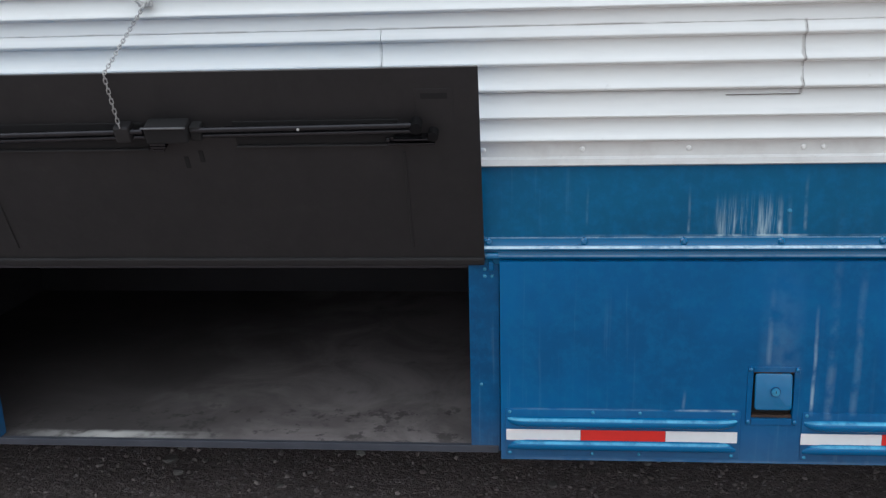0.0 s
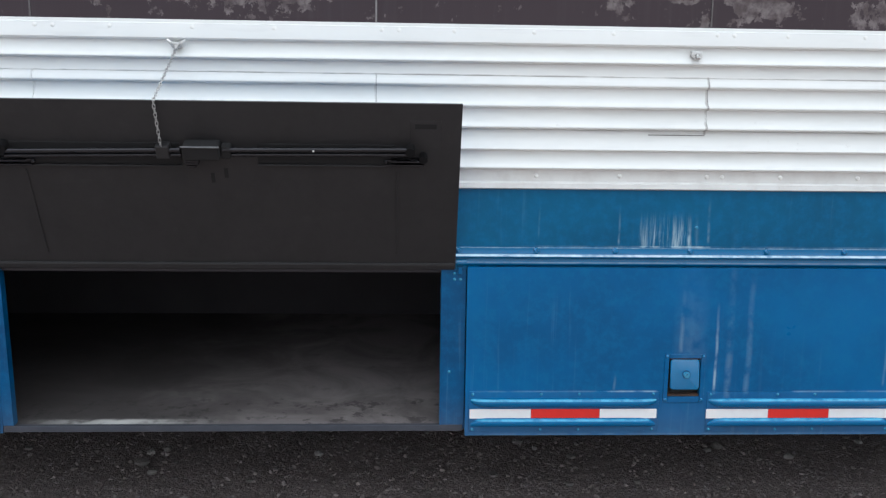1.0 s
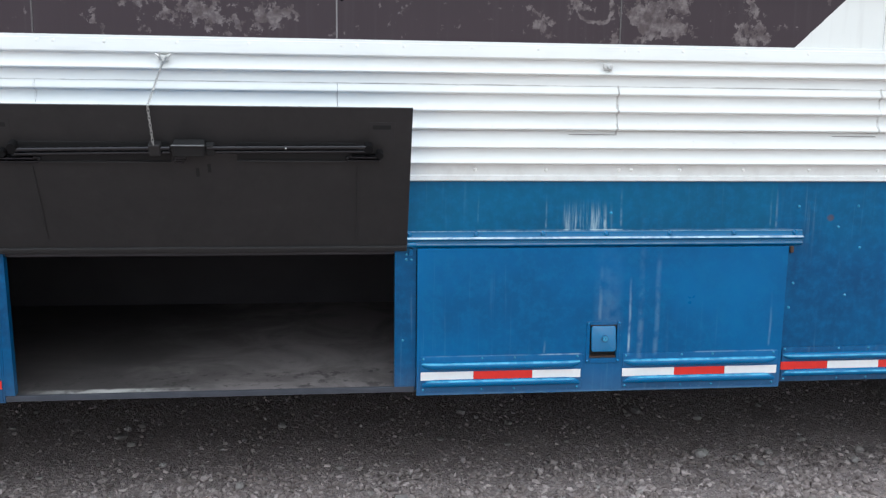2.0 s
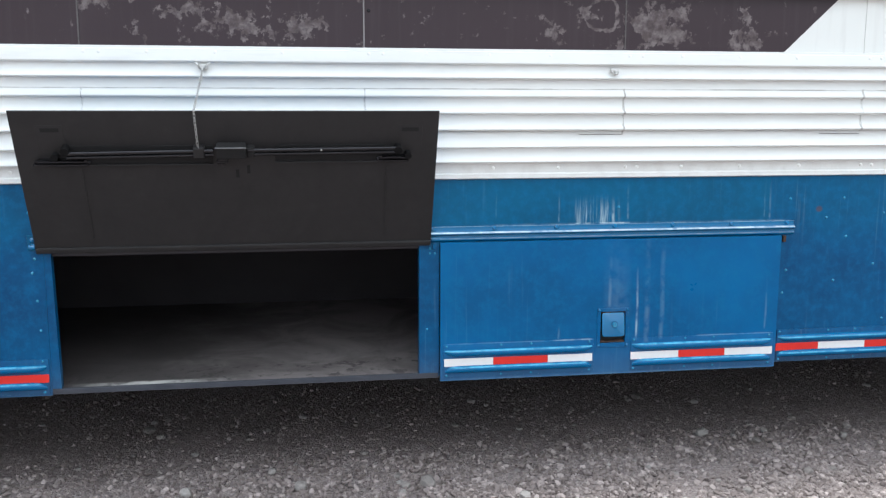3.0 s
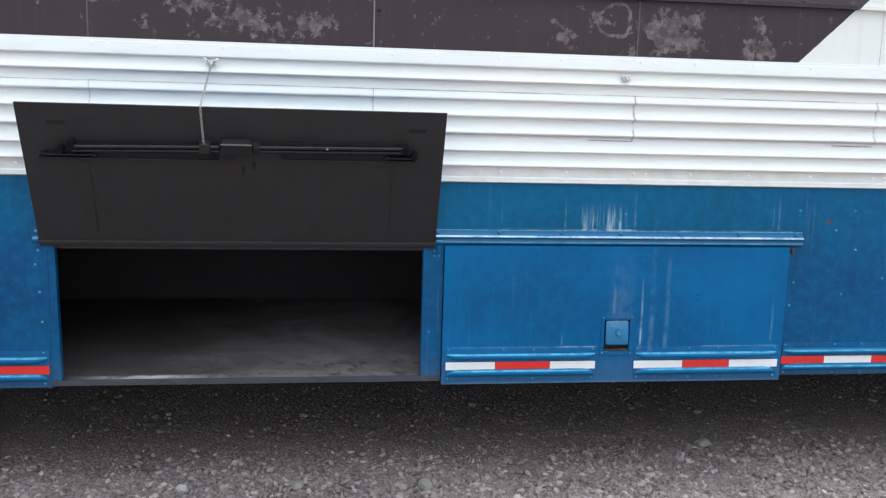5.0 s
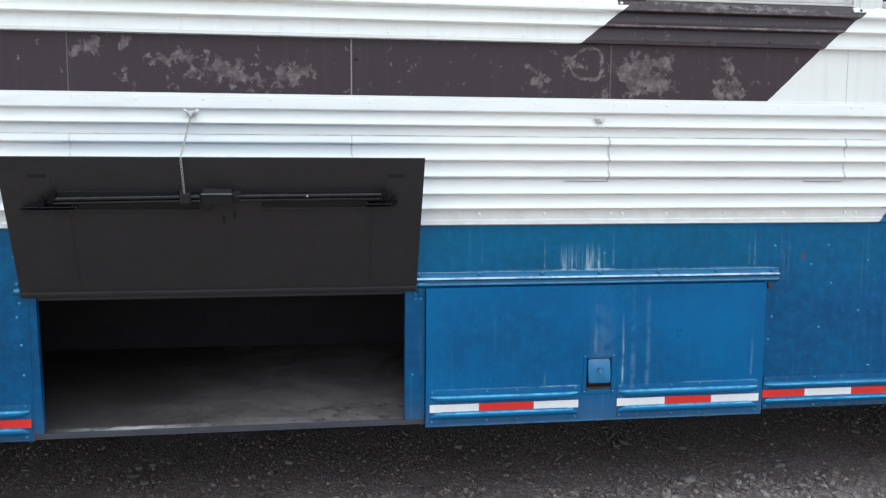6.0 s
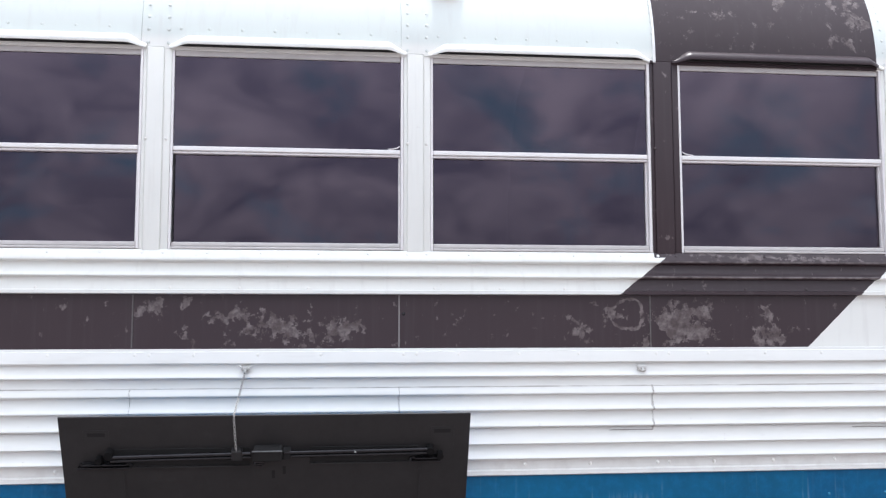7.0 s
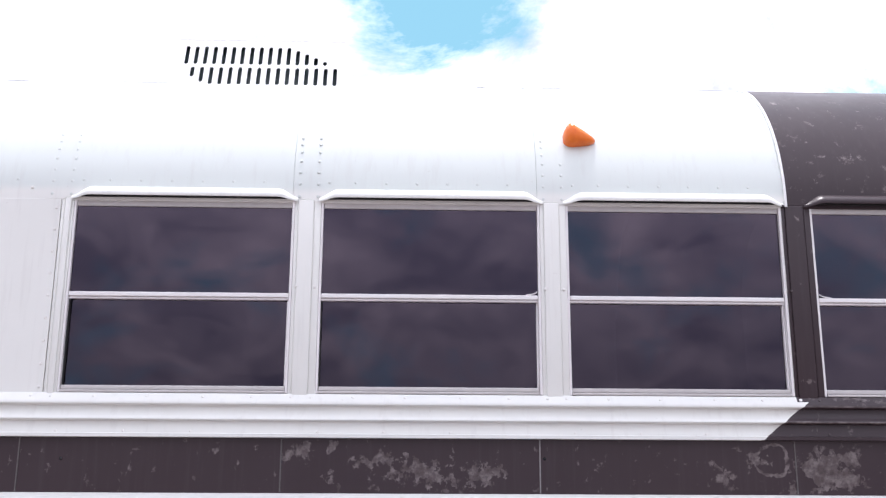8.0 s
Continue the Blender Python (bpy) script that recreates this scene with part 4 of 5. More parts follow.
def add_eyebrow(c):
    """The drip hood over one window, its ends turned down."""
    bm = bmesh.new()
    half = 0.338
    stations = [-1.0, -0.985, -0.96, -0.93, -0.895, -0.86, -0.83, 0.83, 0.86, 0.895, 0.93, 0.96, 0.985, 1.0]
    rows = []
    for s in stations:
        e = max(0.0, (abs(s) - 0.83) / 0.17)
        e = e * e * (3 - 2 * e)
        drop, sink, out = 0.008 * e, 0.026 * e, 1.0 - 0.72 * e
        prof = [(-0.002, 2.1400 - sink), (-0.012 * out, 2.1355 - sink), (-0.026 * out, 2.1250 - sink * 0.7), (-0.031 * out, 2.1150 - drop * 1.2), (-0.029 * out, 2.1075 - drop), (-0.025 * out, 2.1080 - drop),
                (-0.022 * out, 2.1140 - drop), (-0.010 * out, 2.1170 - drop), (0.006, 2.1170 - drop)]
        rows.append([bm.verts.new((c + half * s, y, z)) for y, z in prof])
    for a, b in zip(rows, rows[1:]):
        for i in range(len(a)):
            j = (i + 1) % len(a)
            bm.faces.new((a[i], b[i], b[j], a[j]))
    bm.faces.new(rows[0])
    bm.faces.new(rows[-1][::-1])
    smooth(part("drip_hood", bm, COACH, bus, "brown painted drip hood, chipped at its end" if 0.8 < c < 1.4 else ""), 50)


for c in WINDOWS:
    add_eyebrow(c)

# amber clearance lamp on the shoulder: a wedge that points aft
y, nrm = on_roof(2.326)
lamp_m = Matrix.Translation((0.144, y, 2.326)) @ Matrix.Scale(1.1, 4)
base = part("marker_lamp", box(bmesh.new(), -0.038, 0.030, -0.008, 0.022, -0.026, 0.004, 0.006, m=lamp_m), GASKET, bus, "amber clearance lamp")
bm = bmesh.new()
rows = []
for s, z0, z1, d in ((-1.0, -0.014, 0.008, 0.016), (-0.92, -0.021, 0.024, 0.030), (-0.78, -0.026, 0.036, 0.040), (-0.60, -0.029, 0.043, 0.046), (-0.42, -0.029, 0.039, 0.050), (0.0, -0.027, 0.026, 0.046), (0.45, -0.024, 0.013, 0.038), (0.80, -0.019, 0.002, 0.028), (0.94, -0.015, -0.002, 0.020), (1.0, -0.011, -0.005, 0.012)):
    ring = []
    for i in range(12):
        a = math.pi * i / 11
        zz = (z0 + z1) / 2 + (z1 - z0) / 2 * math.copysign(abs(math.cos(a)) ** 0.7, math.cos(a))
        ring.append(bm.verts.new(lamp_m @ Vector((0.0455 * s, 0.012 - d * math.sin(a) ** 0.7 - 0.012, zz))))
    rows.append(ring)
for a, b in zip(rows, rows[1:]):
    for i in range(11):
        bm.faces.new((a[i], b[i], b[i + 1], a[i + 1]))
    bm.faces.new((a[0], a[-1], b[-1], b[0]))
bm.faces.new(rows[0])
bm.faces.new(rows[-1][::-1])
smooth(part("lens", bm, AMBER, base, "amber ribbed plastic lens"), 50)

# thin raised grey strips along the roof's shoulder
for a, b in ((-1.82, -1.70), (-1.53, -1.18), (-0.16, -0.12), (-0.02, 0.21), (0.60, 0.765)):
    bm = bmesh.new()
    steps = 9
    rows = []
    for i in range(steps):
        u = i / (steps - 1)
        x, h = a + (b - a) * u, 0.0085 * math.sin(math.pi * (0.08 + 0.84 * u)) ** 0.6
        rows.append([bm.verts.new((x, yy, zz + h * up)) for yy, zz, up in ((0.335, 2.608, 0.0), (0.345, 2.6150, 1.0), (0.365, 2.6245, 1.0), (0.390, 2.6300, 0.0))])
    for p, q in zip(rows, rows[1:]):
        for i in range(4):
            bm.faces.new((p[i], p[(i + 1) % 4], q[(i + 1) % 4], q[i]))
    bm.faces.new(rows[0])
    bm.faces.new(rows[-1][::-1])
    smooth(part("roof_strip", bm, ROOF_GREY, bus, "thin grey strip along the roof shoulder"), 60)

# roof air conditioner with two rows of slots
AX0, AX1, AY, AZ0, AZ1 = -1.37, -0.672, 0.85, 2.70, 3.04
LEAN_BACK = math.tan(radians(17.0))


def front(z):
    """The leaning front of the unit."""
    return AY + (z - 2.905) * LEAN_BACK


def prism(bm, side, x0, x1):
    """A slab with the outline side of (y, z), from x0 to x1."""
    a, b = [bm.verts.new((x0, y, z)) for y, z in side], [bm.verts.new((x1, y, z)) for y, z in side]
    bm.faces.new(a)
    bm.faces.new(b[::-1])
    for i in range(len(side)):
        j = (i + 1) % len(side)
        bm.faces.new((a[i], a[j], b[j], b[i]))
    return bm


core = prism(bmesh.new(), [(front(AZ0) + 0.03, AZ0 - 0.02), (front(3.03) + 0.03, 3.03), (AY + 0.74, 3.03), (AY + 0.74, AZ0 - 0.02)], AX0 + 0.006, AX1 - 0.006)
ac = part("air_conditioner", core, CORE, bus, "white roof air conditioner with a slotted side")
slots = []
for i in range(16):
    h = 0.091 if i < 12 else (0.076, 0.058, 0.040, 0.020)[i - 12]
    slots.append((-1.322 + 0.0380 * i, 2.920, 2.920 + h))
for i in range(16):
    h0 = 0.038 if i == 0 else (0.012 if i == 1 else 0.0)
    slots.append((-1.291 + 0.0389 * i, 2.818 + h0, 2.906))


def grille(bm, z0, z1, row, r=0.0085):
    """A row of round-ended slots through the front plate."""
    bounds = [AX0] + [(p[0] + q[0]) / 2 for p, q in zip(row, row[1:])] + [AX1]
    for (cx, a, b), left, right in zip(row, bounds, bounds[1:]):
        for side, edge in ((-1, left), (1, right)):
            arc = [(cx + side * r * math.sin(t), a + r - r * math.cos(t)) for t in [math.pi / 2 * i / 4 for i in range(5)]]
            arc += [(cx + side * r * math.cos(t), b - r + r * math.sin(t)) for t in [math.pi / 2 * i / 4 for i in range(5)]]
            loop = [(edge, z0), (cx, z0)] + arc + [(cx, z1), (edge, z1)]
            bm.faces.new([bm.verts.new((x, front(z), z)) for x, z in loop])


bm = bmesh.new()
grille(bm, 2.913, 3.020, slots[:16])
grille(bm, 2.808, 2.913, slots[16:])
for z0, z1 in ((AZ0 - 0.02, 2.808), (3.020, AZ1)):
    bm.faces.new([bm.verts.new((x, front(z), z)) for x, z in ((AX0, z0), (AX1, z0), (AX1, z1), (AX0, z1))])
bmesh.ops.remove_doubles(bm, verts=bm.verts[:], dist=0.0002)
inner = bmesh.ops.extrude_face_region(bm, geom=bm.faces[:])["geom"]
bmesh.ops.translate(bm, verts=[v for v in inner if isinstance(v, bmesh.types.BMVert)], vec=(0, 0.007, 0))
part("grille", bm, SHROUD, ac, "white slotted plastic side grille")
bm = boxed(AX0, AX1, front(AZ1) + 0.003, AY + 0.76, AZ1, AZ1 + 0.014, 0.006)
for x in (AX0, AX1):
    prism(bm, [(front(AZ0 - 0.02) + 0.008, AZ0 - 0.02), (front(AZ1) + 0.008, AZ1), (AY + 0.76, AZ1), (AY + 0.76, AZ0 - 0.02)], x - 0.004, x + 0.004)
box(bm, AX0, AX1, AY + 0.752, AY + 0.76, AZ0 - 0.02, AZ1, 0.002)
part("shroud", bm, SHROUD, ac)

# ---- blue lower body ----
OP0, OP1, OPZ0, OPZ1 = -0.845, 0.149, 0.323, 0.700
part("blue_panel", boxed(-0.8605, 1.2050, 0.000, 0.010, 0.700, 0.889), HEADER, bus, "blue painted panel with chalky water runs")
part("blue_panel", boxed(-2.7, -0.861, -0.002, 0.010, 0.307, 0.889), NAVY, bus, "darker blue painted skirt panel with rivets")
side = [(1.2053, 0.7001), (1.2455, 0.7001), (1.2455, 0.313), (X1 - 1.9, 0.313), (X1 - 1.9, 0.889), (1.2053, 0.889)]
bm = bmesh.new()
near, far = [bm.verts.new((x, 0.0, z)) for x, z in side], [bm.verts.new((x, 0.010, z)) for x, z in side]
bm.faces.new(near)
bm.faces.new(far[::-1])
for i in range(6):
    bm.faces.new((near[i], near[i - 1], far[i - 1], far[i]))
part("blue_panel", bm, NAVY, bus, "darker blue painted skirt panel with a rust spot")
part("door_post", boxed(OP1, 0.2072, 0.001, 0.030, 0.313, 0.6995, 0.001), NAVY, bus)
# dark sheet stands in for the shaded gap beside the door
part("door_gap_shade", boxed(0.2076, 0.2445, 0.010, 0.030, 0.318, 0.6995), DARK, bus)
bm = boxed(-0.8608, -0.8430, -0.0010, 0.022, 0.3255, 0.6995)
for v in bm.verts:
    if v.co.z < 0.5 and v.co.x > -0.855:
        v.co.x += 0.0065
part("door_jamb", bm, NAVY, bus, "narrow blue door jamb, wider at its foot")
spots = [(x, -0.002 if x < 0 else 0.0, z, 0.0045, 0.003, (0, -1, 0)) for x, z in (
    (-0.892, 0.81), (-0.884, 0.686), (-0.892, 0.648), (-0.884, 0.572), (-0.880, 0.49), (-1.011, 0.496), (-0.887, 0.735), (1.271, 0.817), (1.391, 0.759),
    (1.556, 0.613), (1.446, 0.818), (1.427, 0.564), (1.262, 0.53), (1.27, 0.60), (0.735, 0.80), (1.46, 0.70), (1.58, 0.77), (1.60, 0.44))]
spots += [(x, 0.001, z, 0.004, 0.0026, (0, -1, 0)) for x, z in ((0.171, 0.455), (0.180, 0.690), (0.194, 0.690), (0.180, 0.676), (0.194, 0.676))]
rivets("skirt_rivet", spots, PALE_BLUE, bus)

# drip rail over the bay doors, with its bolts
for a, b in ((0.178, 1.285),):
    prof = [(0.0, 0.7525), (-0.003, 0.752), (-0.0035, 0.7405), (-0.006, 0.7375), (-0.0105, 0.7355), (-0.013, 0.7325), (-0.0125, 0.730), (-0.009, 0.728), (-0.004, 0.727), (-0.004, 0.7225), (-0.0075, 0.7195), (-0.0085, 0.716), (-0.006, 0.712), (0.0, 0.709)]
    drip = smooth(part("drip_rail", sheet(bmesh.new(), prof, a, b, 0.0015), RAIL, bus, "blue drip rail bolted over the bay door"), 50)
    for x in (0.188, 0.366, 0.548, 0.723, 0.902, 1.085, 1.262):
        smooth(part("bolt", dome(bmesh.new(), x, -0.003, 0.7455, 0.0075, 0.006, (0, -1, 0.1), 6), LIT_BLUE, drip), 30)
part("drip_strip", boxed(-0.90, 0.177, -0.006, -0.0025, 0.709, 0.7505, 0.0015), HEADER, bus)


# rub plate with two pressed ribs and reflective tape between
def add_rub(parent, x0, x1, zc, y, colours, base_y=0.004, paint=None):
    bm = boxed(x0 - 0.004, x1 + 0.006, y - 0.0025, y + base_y, zc - 0.043, zc + 0.055, 0.001)
    plate = smooth(part("rub_plate", bm, paint or BLUE, parent), 35)
    rivets("plate_rivet", [(x, y - 0.0025, zc + dz, 0.0038, 0.0026, (0, -1, 0)) for x in (x0 + 0.004, x0 + 0.165, x0 + 0.255, x1 - 0.008) for dz in (0.049, -0.038)],
           PALE_BLUE, parent if parent is not bus else plate)
    for sign, z in ((1, zc + 0.0265), (-1, zc - 0.0215)):
        bm = bmesh.new()
        xs = [x0, x0 + 0.008, x0 + 0.020, x0 + 0.036, x1 - 0.036, x1 - 0.020, x1 - 0.008, x1]
        prof = [(math.sin(math.pi * q / 10), 0.0017 + 0.0108 * math.cos(math.pi * q / 10)) for q in range(11)]
        rows = []
        for x, e in zip(xs, (0.05, 0.5, 0.85, 1.0, 1.0, 0.85, 0.5, 0.05)):
            zz = z + sign * (1 - e) * 0.006
            rows.append([bm.verts.new((x, y - 0.0024 - 0.0115 * e * d, zz + h * (0.3 + 0.7 * e))) for d, h in prof])
        for a, b in zip(rows, rows[1:]):
            for q in range(len(prof) - 1):
                bm.faces.new((a[q], b[q], b[q + 1], a[q + 1]))
        for r in (rows[0], rows[-1]):
            bm.faces.new(r)
        smooth(part("pressed_rib", bm, RIB, parent if parent is not bus else plate), 40)
    for a, b, c in colours:
        part("reflective_tape", boxed(a, b - 0.0006, y - 0.0042, y - 0.0027, zc - 0.0105, zc + 0.0125, 0.0003), RED_TAPE if c == "r" else WHITE_TAPE, parent if parent is not bus else plate,
             "red reflective tape" if c == "r" else "white reflective tape")


# closed bay door
def pierced(x0, x1, z0, z1, hx0, hx1, hz0, hz1, y0, y1):
    """A plate with one square hole."""
    bm = bmesh.new()
    xs, zs = (x0, hx0, hx1, x1), (z0, hz0, hz1, z1)
    grid = {(i, j, k): bm.verts.new((xs[i], (y0, y1)[k], zs[j])) for i in range(4) for j in range(4) for k in range(2)}
    for i in range(3):
        for j in range(3):
            if (i, j) != (1, 1):
                bm.faces.new([grid[a, b, 0] for a, b in ((i, j), (i + 1, j), (i + 1, j + 1), (i, j + 1))])
                bm.faces.new([grid[a, b, 1] for a, b in ((i, j), (i, j + 1), (i + 1, j + 1), (i + 1, j))])
    outer = [(0, 0), (1, 0), (2, 0), (3, 0), (3, 1), (3, 2), (3, 3), (2, 3), (1, 3), (0, 3), (0, 2), (0, 1)]
    inner = [(1, 1), (2, 1), (2, 2), (1, 2)]
    for loop in (outer, inner):
        for a, b in zip(loop, loop[1:] + loop[:1]):
            bm.faces.new((grid[a[0], a[1], 0], grid[b[0], b[1], 0], grid[b[0], b[1], 1], grid[a[0], a[1], 1]))
    return bm


door = part("bay_door", pierced(0.2085, 1.2435, 0.302, 0.7075, 0.6865, 0.762, 0.3975, 0.4915, -0.012, -0.002), BLUE, bus, "closed blue luggage bay door with chalky runs")
add_rub(door, 0.222, 0.661, 0.356, -0.012, ((0.219, 0.364, "w"), (0.364, 0.527, "r"), (0.527, 0.663, "w")))
add_rub(door, 0.786, 1.228, 0.355, -0.012, ((0.781, 0.931, "w"), (0.931, 1.078, "r"), (1.078, 1.232, "w")))
plate = boxed(0.676, 0.686, -0.0145, -0.011, 0.384, 0.502, 0.0008)
box(plate, 0.7625, 0.772, -0.0145, -0.011, 0.384, 0.502, 0.0008)
box(plate, 0.6865, 0.762, -0.0145, -0.011, 0.492, 0.502, 0.0008)
box(plate, 0.6865, 0.762, -0.0145, -0.011, 0.384, 0.397, 0.0008)
part("lock_plate", plate, BLUE, door)
part("lock_recess", boxed(0.684, 0.7645, 0.004, 0.008, 0.394, 0.495), DARK, door, "dark recess behind the latch")
part("recess_ledge", boxed(0.687, 0.7615, -0.0115, 0.0035, 0.3978, 0.4035, 0.001), RUST, door, "rusty ledge of the latch recess")


def rounded(m, x0, x1, z0, z1, y0, y1, r):
    """A plate with rounded corners and a softened front edge."""
    bm = bmesh.new()

    def ring(y, inset):
        pts = []
        for cx, cz, start in ((x1 - r, z1 - r, 0), (x0 + r, z1 - r, 90), (x0 + r, z0 + r, 180), (x1 - r, z0 + r, 270)):
            for k in range(5):
                t = radians(start + 22.5 * k)
                pts.append(bm.verts.new(m @ Vector((cx + (r - inset) * math.cos(t), y, cz + (r - inset) * math.sin(t)))))
        return pts

    rings = [ring(y1, 0.0), ring(y0 + 0.002, 0.0), ring(y0 + 0.0006, 0.0007), ring(y0, 0.002)]
    for p, q in zip(rings, rings[1:]):
        for i in range(20):
            bm.faces.new((p[i], p[(i + 1) % 20], q[(i + 1) % 20], q[i]))
    bm.faces.new(rings[0][::-1])
    bm.faces.new(rings[-1])
    return bm


flap_m = Matrix.Translation((0.7245, -0.0085, 0.4885)) @ pose(0, 0, 0, -7, 0, 0)
smooth(part("latch_flap", rounded(flap_m, -0.0345, 0.0345, -0.072, 0.0, -0.005, 0.0, 0.007), LIT_BLUE, door, "blue paddle latch with a key cylinder"), 40)
part("cylinder_ring", rod(bmesh.new(), (0.7275, -0.0135, 0.453), (0.7275, -0.0180, 0.4536), 0.0102, 16), NAVY, door)
bm = rod(bmesh.new(), (0.7275, -0.014, 0.453), (0.7275, -0.0215, 0.4540), 0.0078, 16)
rod(bm, (0.7275, -0.021, 0.4540), (0.7275, -0.0235, 0.4544), 0.0050, 12)
smooth(part("key_cylinder", bm, PALE_BLUE, door), 30)
part("key_slot", boxed(0.7268, 0.7282, -0.0238, -0.0228, 0.4510, 0.4575), BLACK, door)
part("recess_lintel", boxed(0.687, 0.7615, -0.0118, -0.004, 0.4888, 0.4914, 0.0008), RUST, door, "rusty upper edge of the latch recess")
for x, z in ((0.681, 0.497), (0.767, 0.497), (0.681, 0.3905), (0.767, 0.3905)):
    smooth(part("bolt", dome(bmesh.new(), x, -0.0145, z, 0.0045, 0.003), LIT_BLUE, door), 40)

for x in (0.192, 1.256):
    part("door_hinge", boxed(x - 0.005, x + 0.005, -0.009, 0.0015, 0.688, 0.7065, 0.002), RUST if x > 1 else NAVY, door, "rusty hinge end" if x > 1 else "blue painted hinge end")

# tape and ribs on the skirts beside the doors
add_rub(bus, 1.256, 1.70, 0.360, -0.001, ((1.249, 1.390, "r"), (1.390, 1.546, "w"), (1.546, 1.70, "r")), paint=NAVY)
add_rub(bus, -1.31, -0.872, 0.356, -0.002, ((-1.31, -1.17, "r"), (-1.17, -1.025, "w"), (-1.025, -0.866, "r")), paint=NAVY)

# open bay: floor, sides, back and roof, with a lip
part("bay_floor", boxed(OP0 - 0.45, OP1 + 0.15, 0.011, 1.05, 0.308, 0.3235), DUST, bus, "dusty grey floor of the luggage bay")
part("bay_sill", boxed(-0.8605, OP1 + 0.055, -0.001, 0.0105, 0.309, 0.3245, 0.0015), DIRTY, bus, "dusty blue sill lip")
part("bay_side", boxed(OP0 - 0.46, OP0 - 0.45, 0.02, 1.05, 0.30, 0.76), BAY, bus)
part("bay_side", boxed(OP1 + 0.15, OP1 + 0.16, 0.031, 1.05, 0.30, 0.76), BAY, bus)
part("bay_back", boxed(OP0 - 0.46, OP1 + 0.16, 1.0505, 1.06, 0.30, 0.76), BAY, bus)
part("bay_ceiling", boxed(OP0 - 0.45, OP1 + 0.15, 0.045, 1.05, 0.752, 0.76), BAY, bus)
part("bay_header", boxed(OP0 - 0.01, OP1 + 0.01, 0.0105, 0.030, 0.690, 0.752), BAY, bus)


# ---- the raised door, hinged at its foot and leaning out at the top ----
HINGE, TIP = Vector((0, -0.012, 0.713)), Vector((0, -0.180, 1.078))
LX0, LX1 = -0.877, 0.1805
lean = math.degrees(math.atan2(-(TIP - HINGE).y, (TIP - HINGE).z))
LONG = (TIP - HINGE).length
lid_m = Matrix.Translation(HINGE) @ pose(0, 0, 0, lean, 0, 0)
# in the door's own axes: x along, y towards the bus, z up from the hinge; the inside faces -y


def lbox(x0, x1, y0, y1, z0, z1, bevel=0.0, bm=None):
    return box(bm or bmesh.new(), x0, x1, y0, y1, z0, z1, bevel, m=lid_m)


lid = part("raised_bay_door", lbox(LX0, LX1, 0.0, 0.0045, 0.0, LONG, 0.001), LID, bus, "raised luggage bay door, its black inside showing")
part("outer_skin", lbox(LX0 + 0.001, LX1 - 0.001, 0.005, 0.0065, 0.002, LONG - 0.004), BLUE, lid, "blue outer skin")
part("hinge_strip", lbox(LX0, LX1, -0.006, 0.0045, -0.012, 0.005, 0.004), LID, lid)
W = LX1 - LX0
rz = LONG * 0.705 + 0.012


def lrod(bm, u0, u1, z0, z1, r, y=-0.018):
    return rod(bm, lid_m @ Vector((LX0 + u0 * W, y, z0)), lid_m @ Vector((LX0 + u1 * W, y, z1)), r, 12)


for u0, u1, z0, z1, label in ((0.118, 0.455, rz - 0.006, rz, "black steel lock rod"), (0.537, 0.893, rz + 0.001, rz + 0.005, "black steel lock rod")):
    smooth(part("lock_rod", lrod(bmesh.new(), u0, u1, z0 + 0.005, z1 + 0.005, 0.0052), ROD, lid, label), 40)
    smooth(part("guide_bar", lrod(bmesh.new(), u0, u1, z0 - 0.0085, z1 - 0.0085, 0.0046, -0.014), ROD, lid), 40)
# rod shadow put in as black strips, each with a lip below
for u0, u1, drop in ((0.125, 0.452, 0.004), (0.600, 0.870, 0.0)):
    part("rod_shade_strip", lbox(LX0 + u0 * W, LX0 + u1 * W, -0.0022, 0.0005, rz - 0.034 - drop, rz + 0.012, 0.001), SHADE_BLACK, lid, "black strip standing in for the rod's shadow")
    part("shade_strip_lip", lbox(LX0 + u0 * W, LX0 + u1 * W, -0.0075, 0.0005, rz - 0.0385 - drop, rz - 0.0345 - drop, 0.0015), LID, lid)
box_m = lbox(LX0 + 0.462 * W, LX0 + 0.532 * W, -0.034, 0.0, rz - 0.012, rz + 0.021, 0.004)
lbox(LX0 + 0.533 * W, LX0 + 0.552 * W, -0.022, 0.0, rz - 0.014, rz + 0.014, 0.003, box_m)
latch = part("latch_box", box_m, SHADE_BLACK, lid, "black latch box")
# added pale strip, the upper edge's highlight put in as colour
part("latch_glint", lbox(LX0 + 0.460 * W, LX0 + 0.534 * W, -0.0375, -0.0335, rz + 0.0195, rz + 0.0225, 0.0010), EDGE_GLINT, latch, "pale strip for the highlight on the latch box's top edge")
for i, (u0, u1) in enumerate(((0.464, 0.490), (0.461, 0.488), (0.463, 0.482))):
    part("latch_step", lbox(LX0 + u0 * W, LX0 + u1 * W, -0.028 + 0.004 * i, -0.0005, rz - 0.0195 - 0.0085 * i, rz - 0.0145 - 0.0085 * i, 0.0012), ROD, latch)
part("chain_bracket", lbox(-0.445, -0.417, -0.026, 0.0, rz - 0.014, rz + 0.017, 0.004), LID, lid, "black bracket that takes the chain")
